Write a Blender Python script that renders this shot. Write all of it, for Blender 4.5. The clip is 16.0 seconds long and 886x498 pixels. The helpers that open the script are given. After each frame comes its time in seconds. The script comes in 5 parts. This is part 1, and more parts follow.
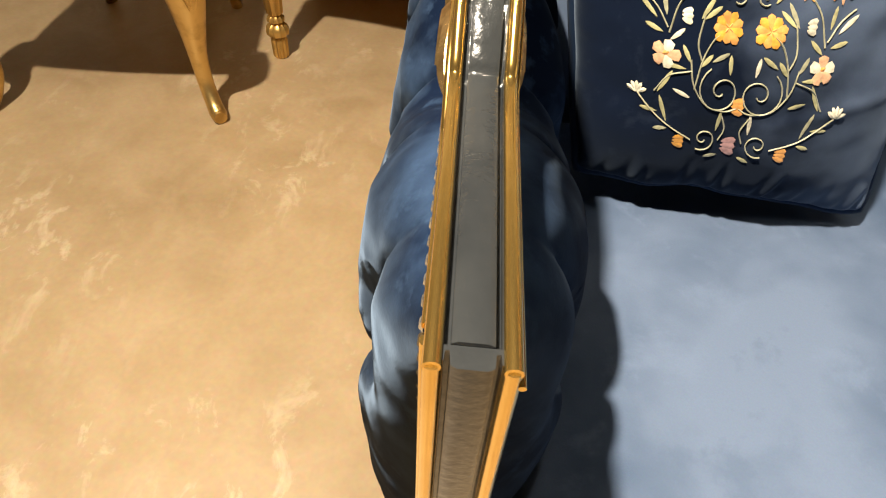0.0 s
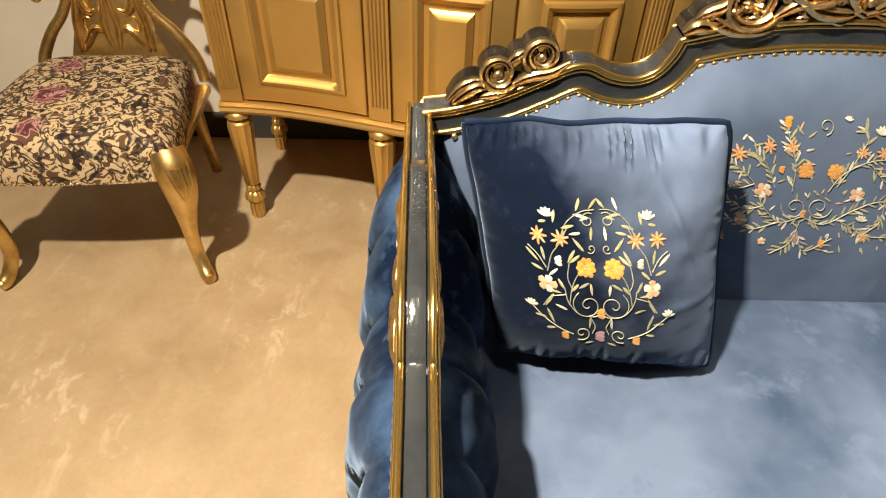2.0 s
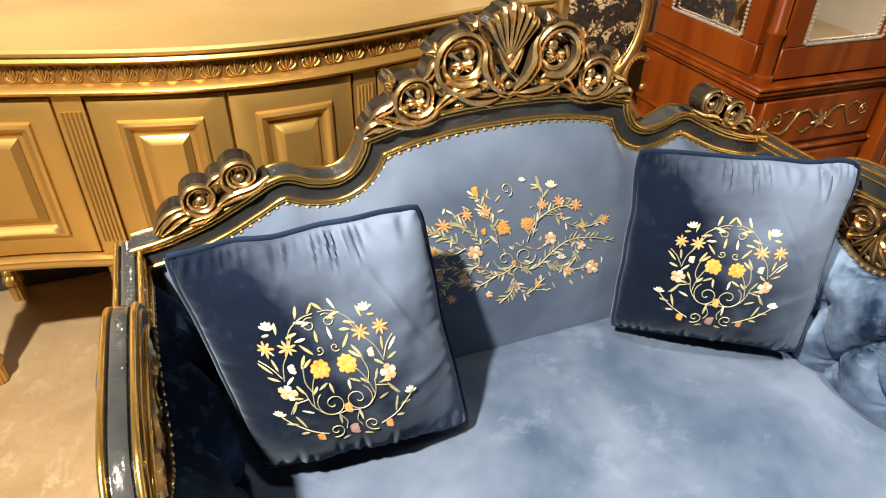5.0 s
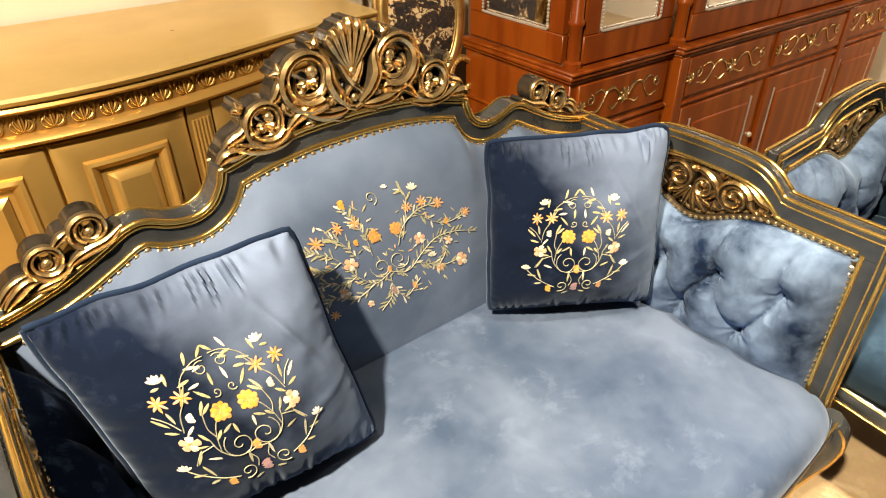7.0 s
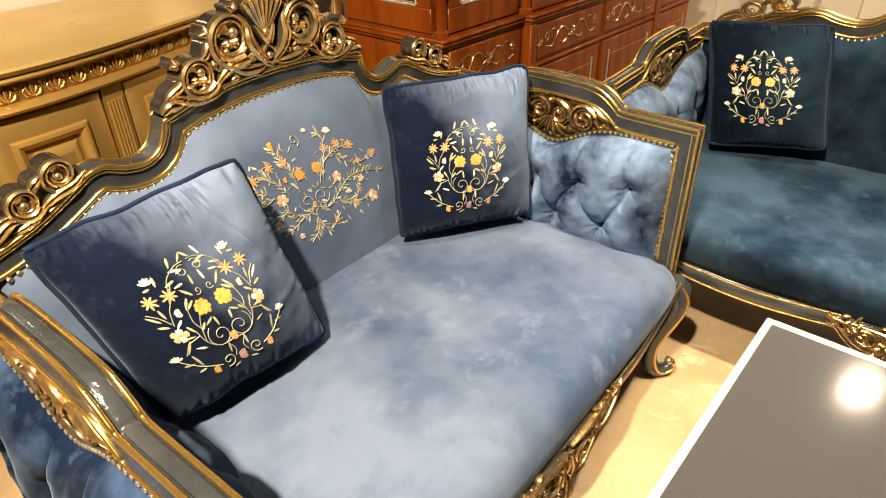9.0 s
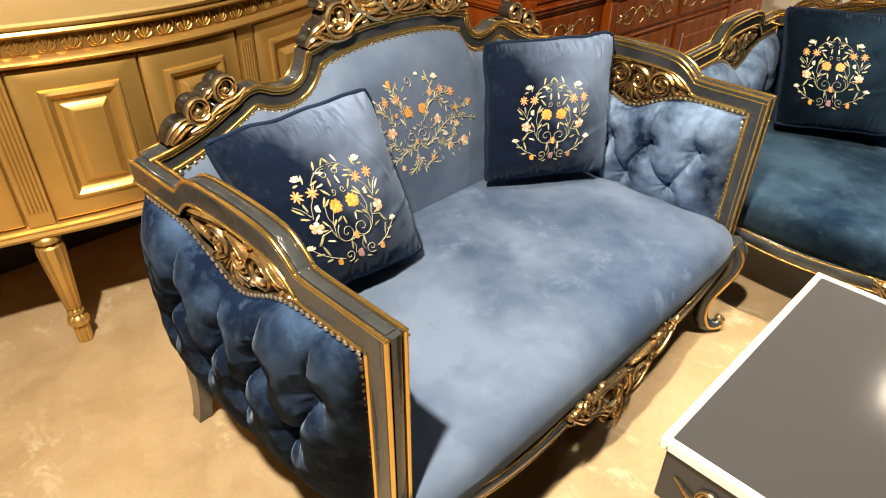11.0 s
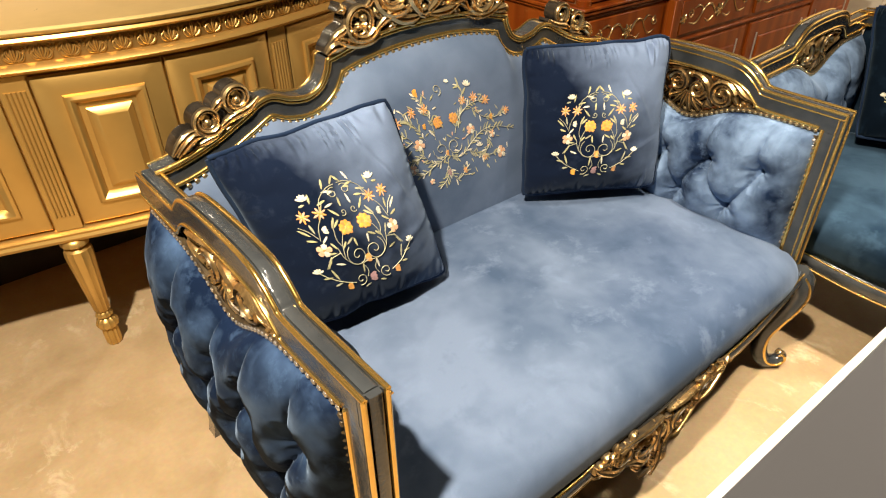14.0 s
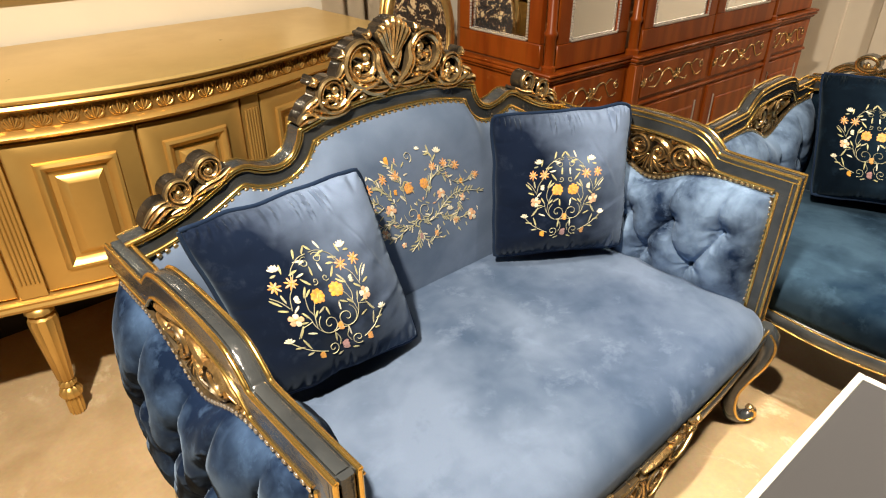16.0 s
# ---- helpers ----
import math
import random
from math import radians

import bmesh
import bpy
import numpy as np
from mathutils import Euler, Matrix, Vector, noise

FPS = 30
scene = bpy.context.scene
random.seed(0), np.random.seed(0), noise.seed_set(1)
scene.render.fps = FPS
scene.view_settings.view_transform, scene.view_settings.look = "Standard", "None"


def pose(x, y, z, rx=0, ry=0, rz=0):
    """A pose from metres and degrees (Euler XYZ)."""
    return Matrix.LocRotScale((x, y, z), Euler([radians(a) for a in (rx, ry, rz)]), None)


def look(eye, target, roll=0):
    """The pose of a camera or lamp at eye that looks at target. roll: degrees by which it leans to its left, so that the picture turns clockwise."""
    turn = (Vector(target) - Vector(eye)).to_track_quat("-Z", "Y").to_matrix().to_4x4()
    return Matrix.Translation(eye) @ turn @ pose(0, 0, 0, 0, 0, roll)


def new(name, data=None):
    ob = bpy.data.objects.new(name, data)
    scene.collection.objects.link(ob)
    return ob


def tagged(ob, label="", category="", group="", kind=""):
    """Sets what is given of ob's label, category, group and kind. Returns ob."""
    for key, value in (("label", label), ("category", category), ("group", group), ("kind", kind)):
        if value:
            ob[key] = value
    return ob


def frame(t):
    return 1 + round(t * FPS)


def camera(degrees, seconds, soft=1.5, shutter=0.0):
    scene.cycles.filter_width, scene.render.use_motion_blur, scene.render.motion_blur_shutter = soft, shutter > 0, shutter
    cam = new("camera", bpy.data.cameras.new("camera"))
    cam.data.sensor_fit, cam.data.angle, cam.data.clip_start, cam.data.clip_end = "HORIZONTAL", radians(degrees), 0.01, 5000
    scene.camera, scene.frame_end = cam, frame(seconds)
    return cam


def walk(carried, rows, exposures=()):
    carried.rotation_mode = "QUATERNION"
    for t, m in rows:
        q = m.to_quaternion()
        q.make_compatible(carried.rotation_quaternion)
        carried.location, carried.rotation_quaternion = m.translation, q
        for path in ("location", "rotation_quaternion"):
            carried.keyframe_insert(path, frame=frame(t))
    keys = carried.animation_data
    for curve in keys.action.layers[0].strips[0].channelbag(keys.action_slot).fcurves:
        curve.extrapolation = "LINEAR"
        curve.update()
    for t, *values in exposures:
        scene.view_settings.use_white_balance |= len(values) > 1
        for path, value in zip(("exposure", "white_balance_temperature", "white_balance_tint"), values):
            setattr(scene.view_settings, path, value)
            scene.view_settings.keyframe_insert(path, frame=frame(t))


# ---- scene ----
cam = camera(70.0, 16.0, soft=1.15)
PATH = [
    (0, (-0.032, -0.137, 0.986), (-0.08, 1.189, -0.511), 3.6),
    (0.5, (-0.025, -0.122, 1.031), (-0.086, 1.233, -0.438), 2.2),
    (1, (-0.011, -0.127, 1.122), (-0.046, 1.252, -0.325), 1.6),
    (1.5, (-0.007, -0.158, 1.225), (0.018, 1.299, -0.144), 2.9),
    (2, (-0.013, -0.209, 1.293), (0.024, 1.287, -0.033), 2.0),
    (2.5, (-0.007, -0.236, 1.318), (0.138, 1.305, 0.052), 3.3),
    (3, (-0.006, -0.249, 1.332), (0.159, 1.326, 0.111), 3.0),
    (3.5, (0.027, -0.261, 1.342), (0.346, 1.324, 0.164), 3.4),
    (4, (0.072, -0.252, 1.346), (0.56, 1.303, 0.187), 3.4),
    (4.5, (0.114, -0.236, 1.352), (0.686, 1.315, 0.226), 2.3),
    (4.7, (0.126, -0.231, 1.354), (0.711, 1.31, 0.222), 1.5),
    (6.8, (0.106, -0.254, 1.353), (1.063, 1.124, 0.263), 0.3),
    (7, (0.075, -0.238, 1.354), (1.101, 1.085, 0.261), -0.8),
    (7.5, (0.018, -0.214, 1.318), (1.181, 0.934, 0.165), 0.8),
    (8, (-0.001, -0.224, 1.304), (1.226, 0.844, 0.141), 0.4),
    (8.5, (-0.068, -0.321, 1.332), (1.214, 0.736, 0.219), -0.4),
    (9, (-0.185, -0.418, 1.331), (1.107, 0.665, 0.253), -1.7),
    (9.5, (-0.286, -0.469, 1.341), (0.923, 0.701, 0.26), -2.9),
    (10, (-0.393, -0.477, 1.335), (0.794, 0.7, 0.237), -0.9),
    (10.2, (-0.44, -0.49, 1.328), (0.745, 0.683, 0.224), 0.1),
    (12.3, (-0.41, -0.469, 1.326), (0.781, 0.682, 0.205), 1.2),
    (12.5, (-0.37, -0.457, 1.319), (0.803, 0.703, 0.187), 1.1),
    (13, (-0.304, -0.443, 1.313), (0.812, 0.768, 0.178), 1.7),
    (13.5, (-0.285, -0.452, 1.315), (0.793, 0.797, 0.184), 1.8),
    (14, (-0.285, -0.454, 1.321), (0.753, 0.828, 0.191), -0.9),
    (14.5, (-0.303, -0.432, 1.333), (0.745, 0.885, 0.253), -0.9),
    (15, (-0.305, -0.427, 1.34), (0.741, 0.915, 0.29), -0.6),
    (15.5, (-0.294, -0.434, 1.349), (0.772, 0.907, 0.316), 0.3),
    (16, (-0.277, -0.452, 1.357), (0.879, 0.839, 0.358), -0.2),
]
walk(cam, [(t, look(eye, target, roll)) for t, eye, target, roll in PATH], [(0.0, -0.06, 6500, 10), (1.5, 0.02, 6500, 10), (2.5, 0.18, 6450, 10), (3.5, 0.34, 6250, 10), (4.5, 0.36, 6300, 10), (6.8, 0.46, 7100, 11), (8.5, 0.42, 7350, 12), (10.0, 0.22, 6800, 10), (12.5, 0.16, 6550, 10), (16.0, 0.16, 6500, 10)])

# ---- light ----
world = bpy.data.worlds.new("world")
scene.world = world
world.use_nodes = True
world.node_tree.nodes["Background"].inputs[0].default_value = (1.0, 0.86, 0.68, 1)
world.node_tree.nodes["Background"].inputs[1].default_value = 0.15


def lamp(name, at, target, watts, size, colour, spread=140):
    d = bpy.data.lights.new(name, "AREA")
    d.shape, d.size, d.energy, d.color, d.spread = "DISK", size, watts, colour, radians(spread)
    ob = new(name, d)
    ob.matrix_world = look(at, target)
    return ob


WARM = (1.0, 0.86, 0.68)
lamp("downlight_loveseat", (0.08, 0.25, 2.74), (0.4, 0.4, 0.0), 5, 0.15, WARM)
lamp("downlight_aisle", (-0.78, -0.25, 2.74), (0.3, 0.1, 0.2), 118, 0.11, WARM)
lamp("downlight_table", (1.05, -0.55, 2.74), (1.3, -0.3, 0.0), 12, 0.15, WARM, 56)
lamp("downlight_corner", (4.0, -0.6, 2.74), (4.1, 0.2, 0.0), 36, 0.18, WARM, 120)


# ---- materials ----
def shader(name, colour, rough=0.5, metal=0.0, **more):
    m = bpy.data.materials.new(name)
    m.use_nodes = True
    b = m.node_tree.nodes["Principled BSDF"]
    b.inputs["Base Color"].default_value = (*colour, 1)
    b.inputs["Roughness"].default_value = rough
    b.inputs["Metallic"].default_value = metal
    for k, v in more.items():
        b.inputs[k.replace("_", " ")].default_value = v
    return m, m.node_tree.nodes, m.node_tree.links, b


def node(nodes, kind, **sets):
    n = nodes.new(kind)
    for k, v in sets.items():
        n.inputs[k.replace("_", " ")].default_value = v
    return n


def ramp(nodes, links, source, stops, hard=False):
    r = nodes.new("ShaderNodeValToRGB")
    e = r.color_ramp.elements
    if hard:
        r.color_ramp.interpolation = "CONSTANT"
    while len(e) < len(stops):
        e.new(0.5)
    for el, (p, c) in zip(e, stops):
        el.position, el.color = p, (*c, 1)
    links.new(source, r.inputs[0])
    return r.outputs[0]


def coords(nodes, links, scale=(1, 1, 1)):
    t = nodes.new("ShaderNodeTexCoord")
    mp = nodes.new("ShaderNodeMapping")
    mp.inputs["Scale"].default_value = scale
    links.new(t.outputs["Object"], mp.inputs[0])
    return mp.outputs[0]


def bump(nodes, links, b, height, strength, distance=0.002):
    n = node(nodes, "ShaderNodeBump", Strength=strength, Distance=distance)
    links.new(height, n.inputs["Height"])
    links.new(n.outputs[0], b.inputs["Normal"])


def mix(nodes, links, fac, a, b_, mode="MIX"):
    n = nodes.new("ShaderNodeMix")
    n.data_type, n.blend_type = "RGBA", mode
    for s, v in ((0, fac), (6, a), (7, b_)):
        if isinstance(v, (int, float)):
            n.inputs[s].default_value = v
        elif isinstance(v, tuple):
            n.inputs[s].default_value = (*v, 1)
        else:
            links.new(v, n.inputs[s])
    return n.outputs[2]


def velvet(name, dark, light, tint, sheen=0.9, lean=(0.0, -0.12, -0.45), scale=6.0, shift=0.0, soft_edge=0.10, lit_side=(0.0, 0.0), cloud=1.0, marks=0.4):
    """Pile that leans over the cloth: the shading normal is tilted by a fixed lean."""
    m, n, l, b = shader(name, dark, 0.9)
    co = coords(n, l)
    big = node(n, "ShaderNodeTexNoise", Scale=scale, Detail=4.0, Roughness=0.52, Distortion=0.3)
    fine = node(n, "ShaderNodeTexNoise", Scale=480.0, Detail=2.0)
    streak = node(n, "ShaderNodeTexNoise", Scale=scale * 4, Detail=4.0, Distortion=0.5)
    for t in (big, fine, streak):
        l.new(co, t.inputs["Vector"])
    both = mix(n, l, 0.2, big.outputs[1], streak.outputs[1])
    bw = n.new("ShaderNodeRGBToBW")
    l.new(both, bw.inputs[0])
    # painted sheen: lightens the colour along x and y, as light would
    axes = n.new("ShaderNodeSeparateXYZ")
    l.new(co, axes.inputs[0])

    def madd(source, factor, more):
        q = n.new("ShaderNodeMath")
        q.operation = "MULTIPLY_ADD"
        l.new(source, q.inputs[0])
        q.inputs[1].default_value = factor
        if isinstance(more, float):
            q.inputs[2].default_value = more
        else:
            l.new(more, q.inputs[2])
        return q.outputs[0]
    stroke = madd(axes.outputs[1], lit_side[1], madd(axes.outputs[0], lit_side[0], madd(bw.outputs[0], cloud, 0.5 - 0.5 * cloud)))
    mid = tuple((p + q) / 2 for p, q in zip(dark, light))
    pile = ramp(n, l, stroke, [(0.5 - soft_edge + shift, dark), (0.5 + shift, mid), (0.5 + soft_edge + shift, light)])
    # flecks where the pile was rubbed the other way
    brushed = node(n, "ShaderNodeTexNoise", Scale=scale * 3.4, Detail=8.0, Roughness=0.66, Distortion=0.25)
    l.new(co, brushed.inputs["Vector"])
    mark = ramp(n, l, brushed.outputs[0], [(0.56, (0, 0, 0)), (0.66, (marks,) * 3)])
    pile = mix(n, l, mark, pile, tuple(min(1, 1.15 * v) for v in light))
    rubbed = ramp(n, l, brushed.outputs[0], [(0.32, (marks,) * 3), (0.40, (0, 0, 0))])
    pile = mix(n, l, rubbed, pile, mid)
    l.new(mix(n, l, 0.10, pile, fine.outputs[1], "OVERLAY"), b.inputs["Base Color"])
    b.inputs["Sheen Roughness"].default_value = 0.35
    b.inputs["Sheen Tint"].default_value = (*tint, 1)
    b.inputs["Specular IOR Level"].default_value = 0.06
    l.new(ramp(n, l, bw.outputs[0], [(0.40, (sheen * 0.6,) * 3), (0.60, (sheen,) * 3)]), b.inputs["Sheen Weight"])
    g = n.new("ShaderNodeNewGeometry")
    tilt = n.new("ShaderNodeVectorMath")
    tilt.operation = "ADD"
    l.new(g.outputs["Normal"], tilt.inputs[0])
    tilt.inputs[1].default_value = lean
    unit = n.new("ShaderNodeVectorMath")
    unit.operation = "NORMALIZE"
    l.new(tilt.outputs[0], unit.inputs[0])
    bp = node(n, "ShaderNodeBump", Strength=0.11, Distance=0.0012)
    l.new(madd(bw.outputs[0], 8.0, fine.outputs[0]), bp.inputs["Height"])
    l.new(unit.outputs[0], bp.inputs["Normal"])
    l.new(bp.outputs[0], b.inputs["Normal"])
    return m


SEAT_COLOURS = ((0.046, 0.074, 0.130), (0.128, 0.172, 0.260), (0.60, 0.76, 1.0))
VELVET = velvet("blue_velvet", *SEAT_COLOURS, 0.22, (0.0, -0.05, -0.12), 3.2)
BACK_VELVET = velvet("blue_velvet_back", *SEAT_COLOURS, 0.26, (0.0, 0.0, 0.02), 3.2, -0.02, 0.12, cloud=0.8, marks=0.15)
# the arm panels are one cloth, used in two copies with different pile lean
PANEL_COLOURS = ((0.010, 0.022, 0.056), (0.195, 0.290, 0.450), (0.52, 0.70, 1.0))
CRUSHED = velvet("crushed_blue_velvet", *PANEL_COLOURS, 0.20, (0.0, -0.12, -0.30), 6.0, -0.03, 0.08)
# darker copy for the loveseat's left arm, shade put into its colours
CRUSHED_SHADED = velvet("crushed_blue_velvet_shaded", (0.005, 0.012, 0.034), (0.052, 0.096, 0.186), (0.50, 0.70, 1.0), 0.12, (0.0, -0.25, -0.45), 8.0, 0.08, 0.10, marks=0.35)
VELVET_DEEP = velvet("teal_velvet", (0.006, 0.017, 0.036), (0.040, 0.078, 0.124), (0.40, 0.60, 0.78), 0.14, (0.0, -0.12, -0.55), 4.0)
# sheen towards the cushion's right and top is painted into its colour
CUSHION_VELVET = velvet("navy_cushion_velvet", (0.005, 0.010, 0.026), (0.155, 0.212, 0.330), (0.58, 0.76, 1.0), 0.40, (0.0, -0.12, -0.12), 6.0, 0.085, 0.13, (1.0, 0.66), 0.5, 0.04)
# here the painted sheen runs to the right only
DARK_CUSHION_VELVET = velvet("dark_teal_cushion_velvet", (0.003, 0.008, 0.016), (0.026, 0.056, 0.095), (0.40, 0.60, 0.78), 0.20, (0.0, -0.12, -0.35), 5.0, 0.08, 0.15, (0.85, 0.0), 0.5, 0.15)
PIPING = velvet("navy_piping", (0.008, 0.016, 0.040), (0.02, 0.038, 0.08), (0.35, 0.45, 0.6), 0.4)


def lacquer():
    m, n, l, b = shader("charcoal_lacquer", (0.035, 0.04, 0.045), 0.22)
    co = coords(n, l)
    g = node(n, "ShaderNodeTexNoise", Scale=115.0, Detail=3.0)
    l.new(co, g.inputs["Vector"])
    w = node(n, "ShaderNodeTexNoise", Scale=14.0, Detail=4.0)
    l.new(co, w.inputs["Vector"])
    l.new(ramp(n, l, w.outputs[0], [(0.3, (0.020, 0.023, 0.026)), (0.7, (0.042, 0.046, 0.048))]), b.inputs["Base Color"])
    l.new(ramp(n, l, g.outputs[0], [(0.3, (0.10,) * 3), (0.7, (0.22,) * 3)]), b.inputs["Roughness"])
    b.inputs["Coat Weight"].default_value = 0.4
    bump(n, l, b, g.outputs[0], 0.60, 0.0016)
    return m


def gilt(name, bright, dull, rough, scale, relief=0.3, metal=0.9):
    m, n, l, b = shader(name, bright, rough, metal)
    co = coords(n, l)
    w = node(n, "ShaderNodeTexNoise", Scale=scale, Detail=5.0, Roughness=0.6)
    l.new(co, w.inputs["Vector"])
    f = node(n, "ShaderNodeTexNoise", Scale=scale * 9, Detail=2.0)
    l.new(co, f.inputs["Vector"])
    l.new(ramp(n, l, w.outputs[0], [(0.32, dull), (0.58, bright)]), b.inputs["Base Color"])
    l.new(ramp(n, l, w.outputs[0], [(0.3, (rough * 1.15,) * 3), (0.7, (rough * 0.9,) * 3)]), b.inputs["Roughness"])
    if relief:
        bump(n, l, b, f.outputs[0], relief, 0.0008)
    return m


LACQUER = lacquer()
BEAD_GOLD = gilt("gold_bead", (0.93, 0.62, 0.19), (0.84, 0.54, 0.15), 0.19, 30, 0.0, 0.95)
CARVE_GOLD = gilt("antique_carved_gold", (0.86, 0.62, 0.30), (0.58, 0.37, 0.14), 0.24, 60, 0.3)
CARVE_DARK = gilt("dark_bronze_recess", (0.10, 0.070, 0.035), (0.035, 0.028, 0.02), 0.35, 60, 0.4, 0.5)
# a darker gold for the arm and apron carving
DARKER_GOLD = gilt("darker_carved_gold", (0.70, 0.47, 0.20), (0.27, 0.16, 0.065), 0.28, 45, 0.3)
TWO_TONE, DARKER_TONE = [CARVE_GOLD, CARVE_DARK], [DARKER_GOLD, CARVE_DARK]
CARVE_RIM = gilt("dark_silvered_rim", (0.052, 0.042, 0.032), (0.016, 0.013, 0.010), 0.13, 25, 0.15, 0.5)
NAIL = gilt("brass_nail", (0.78, 0.60, 0.33), (0.5, 0.36, 0.18), 0.25, 80)
SILVER_NAIL = gilt("silver_nail", (0.72, 0.70, 0.66), (0.4, 0.38, 0.36), 0.25, 80)
SIDE_GOLD = gilt("sideboard_gold_paint", (0.60, 0.375, 0.112), (0.53, 0.325, 0.092), 0.36, 3, 0.0, 0.75)
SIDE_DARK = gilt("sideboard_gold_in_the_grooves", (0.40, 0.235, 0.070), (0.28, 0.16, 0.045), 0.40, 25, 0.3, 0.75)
SIDE_TOP = gilt("sideboard_top_gold", (0.62, 0.44, 0.17), (0.54, 0.375, 0.14), 0.30, 3, 0.0, 0.5)
CHAIR_GOLD = gilt("chair_gold_paint", (0.72, 0.50, 0.19), (0.45, 0.28, 0.09), 0.34, 18, 0.3)


def concrete():
    m, n, l, b = shader("worn_cement_floor", (0.5, 0.4, 0.28), 0.55)
    co = coords(n, l)
    slant = coords(n, l, (1.0, 0.62, 1.0))
    a = node(n, "ShaderNodeTexNoise", Scale=1.7, Detail=7.0, Roughness=0.62)
    w = node(n, "ShaderNodeTexNoise", Scale=7.0, Detail=5.0, Roughness=0.6, Distortion=0.6)
    where = node(n, "ShaderNodeTexNoise", Scale=2.6, Detail=2.0)
    p = node(n, "ShaderNodeTexNoise", Scale=15.0, Detail=10.0, Roughness=0.70, Distortion=0.5)
    f = node(n, "ShaderNodeTexNoise", Scale=90.0, Detail=3.0)
    for t in (a, w, where, f):
        l.new(co, t.inputs["Vector"])
    l.new(slant, p.inputs["Vector"])
    base = ramp(n, l, a.outputs[0], [(0.30, (0.275, 0.192, 0.100)), (0.5, (0.345, 0.248, 0.136)), (0.7, (0.400, 0.290, 0.164))])
    wear = ramp(n, l, w.outputs[0], [(0.40, (0, 0, 0)), (0.62, (0.35,) * 3)])
    c = mix(n, l, wear, base, (0.45, 0.34, 0.21))
    # scuffs come in clusters
    cluster = ramp(n, l, where.outputs[0], [(0.47, (0, 0, 0)), (0.62, (0.8,) * 3)])
    patch = ramp(n, l, p.outputs[0], [(0.535, (0, 0, 0)), (0.57, (0.35,) * 3), (0.66, (0.80,) * 3)])
    c = mix(n, l, mix(n, l, 1.0, patch, cluster, "MULTIPLY"), c, (0.56, 0.46, 0.31))
    spot = node(n, "ShaderNodeTexVoronoi", Scale=2.2)
    l.new(co, spot.inputs["Vector"])
    chip = ramp(n, l, spot.outputs[0], [(0.010, (1, 1, 1)), (0.018, (0, 0, 0))])
    c = mix(n, l, chip, c, (0.09, 0.07, 0.04))
    l.new(mix(n, l, 0.15, c, f.outputs[1], "OVERLAY"), b.inputs["Base Color"])
    l.new(ramp(n, l, p.outputs[0], [(0.35, (0.38,) * 3), (0.7, (0.6,) * 3)]), b.inputs["Roughness"])
    bump(n, l, b, p.outputs[0], 0.12, 0.003)
    return m


def plaster(name, colour):
    m, n, l, b = shader(name, colour, 0.75)
    co = coords(n, l)
    a = node(n, "ShaderNodeTexNoise", Scale=3.0, Detail=6.0)
    l.new(co, a.inputs["Vector"])
    f = node(n, "ShaderNodeTexNoise", Scale=160.0, Detail=2.0)
    l.new(co, f.inputs["Vector"])
    l.new(ramp(n, l, a.outputs[0], [(0.3, tuple(v * 0.9 for v in colour)), (0.7, colour)]), b.inputs["Base Color"])
    bump(n, l, b, f.outputs[0], 0.15, 0.001)
    return m


def mahogany():
    m, n, l, b = shader("red_mahogany", (0.25, 0.07, 0.025), 0.36)
    co = coords(n, l, (1, 1, 0.12))
    w = node(n, "ShaderNodeTexWave", Scale=3.0, Distortion=12.0, Detail=4.0)
    w.inputs["Detail Scale"].default_value = 2.0
    l.new(co, w.inputs["Vector"])
    g = node(n, "ShaderNodeTexNoise", Scale=130.0, Detail=3.0)
    l.new(co, g.inputs["Vector"])
    c = ramp(n, l, w.outputs[0], [(0.1, (0.150, 0.028, 0.003)), (0.9, (0.210, 0.046, 0.005))])
    l.new(mix(n, l, 0.2, c, g.outputs[1], "OVERLAY"), b.inputs["Base Color"])
    b.inputs["Coat Weight"].default_value = 0.08
    b.inputs["Specular IOR Level"].default_value = 0.18
    b.inputs["Coat Roughness"].default_value = 0.2
    bump(n, l, b, g.outputs[0], 0.1, 0.0008)
    return m


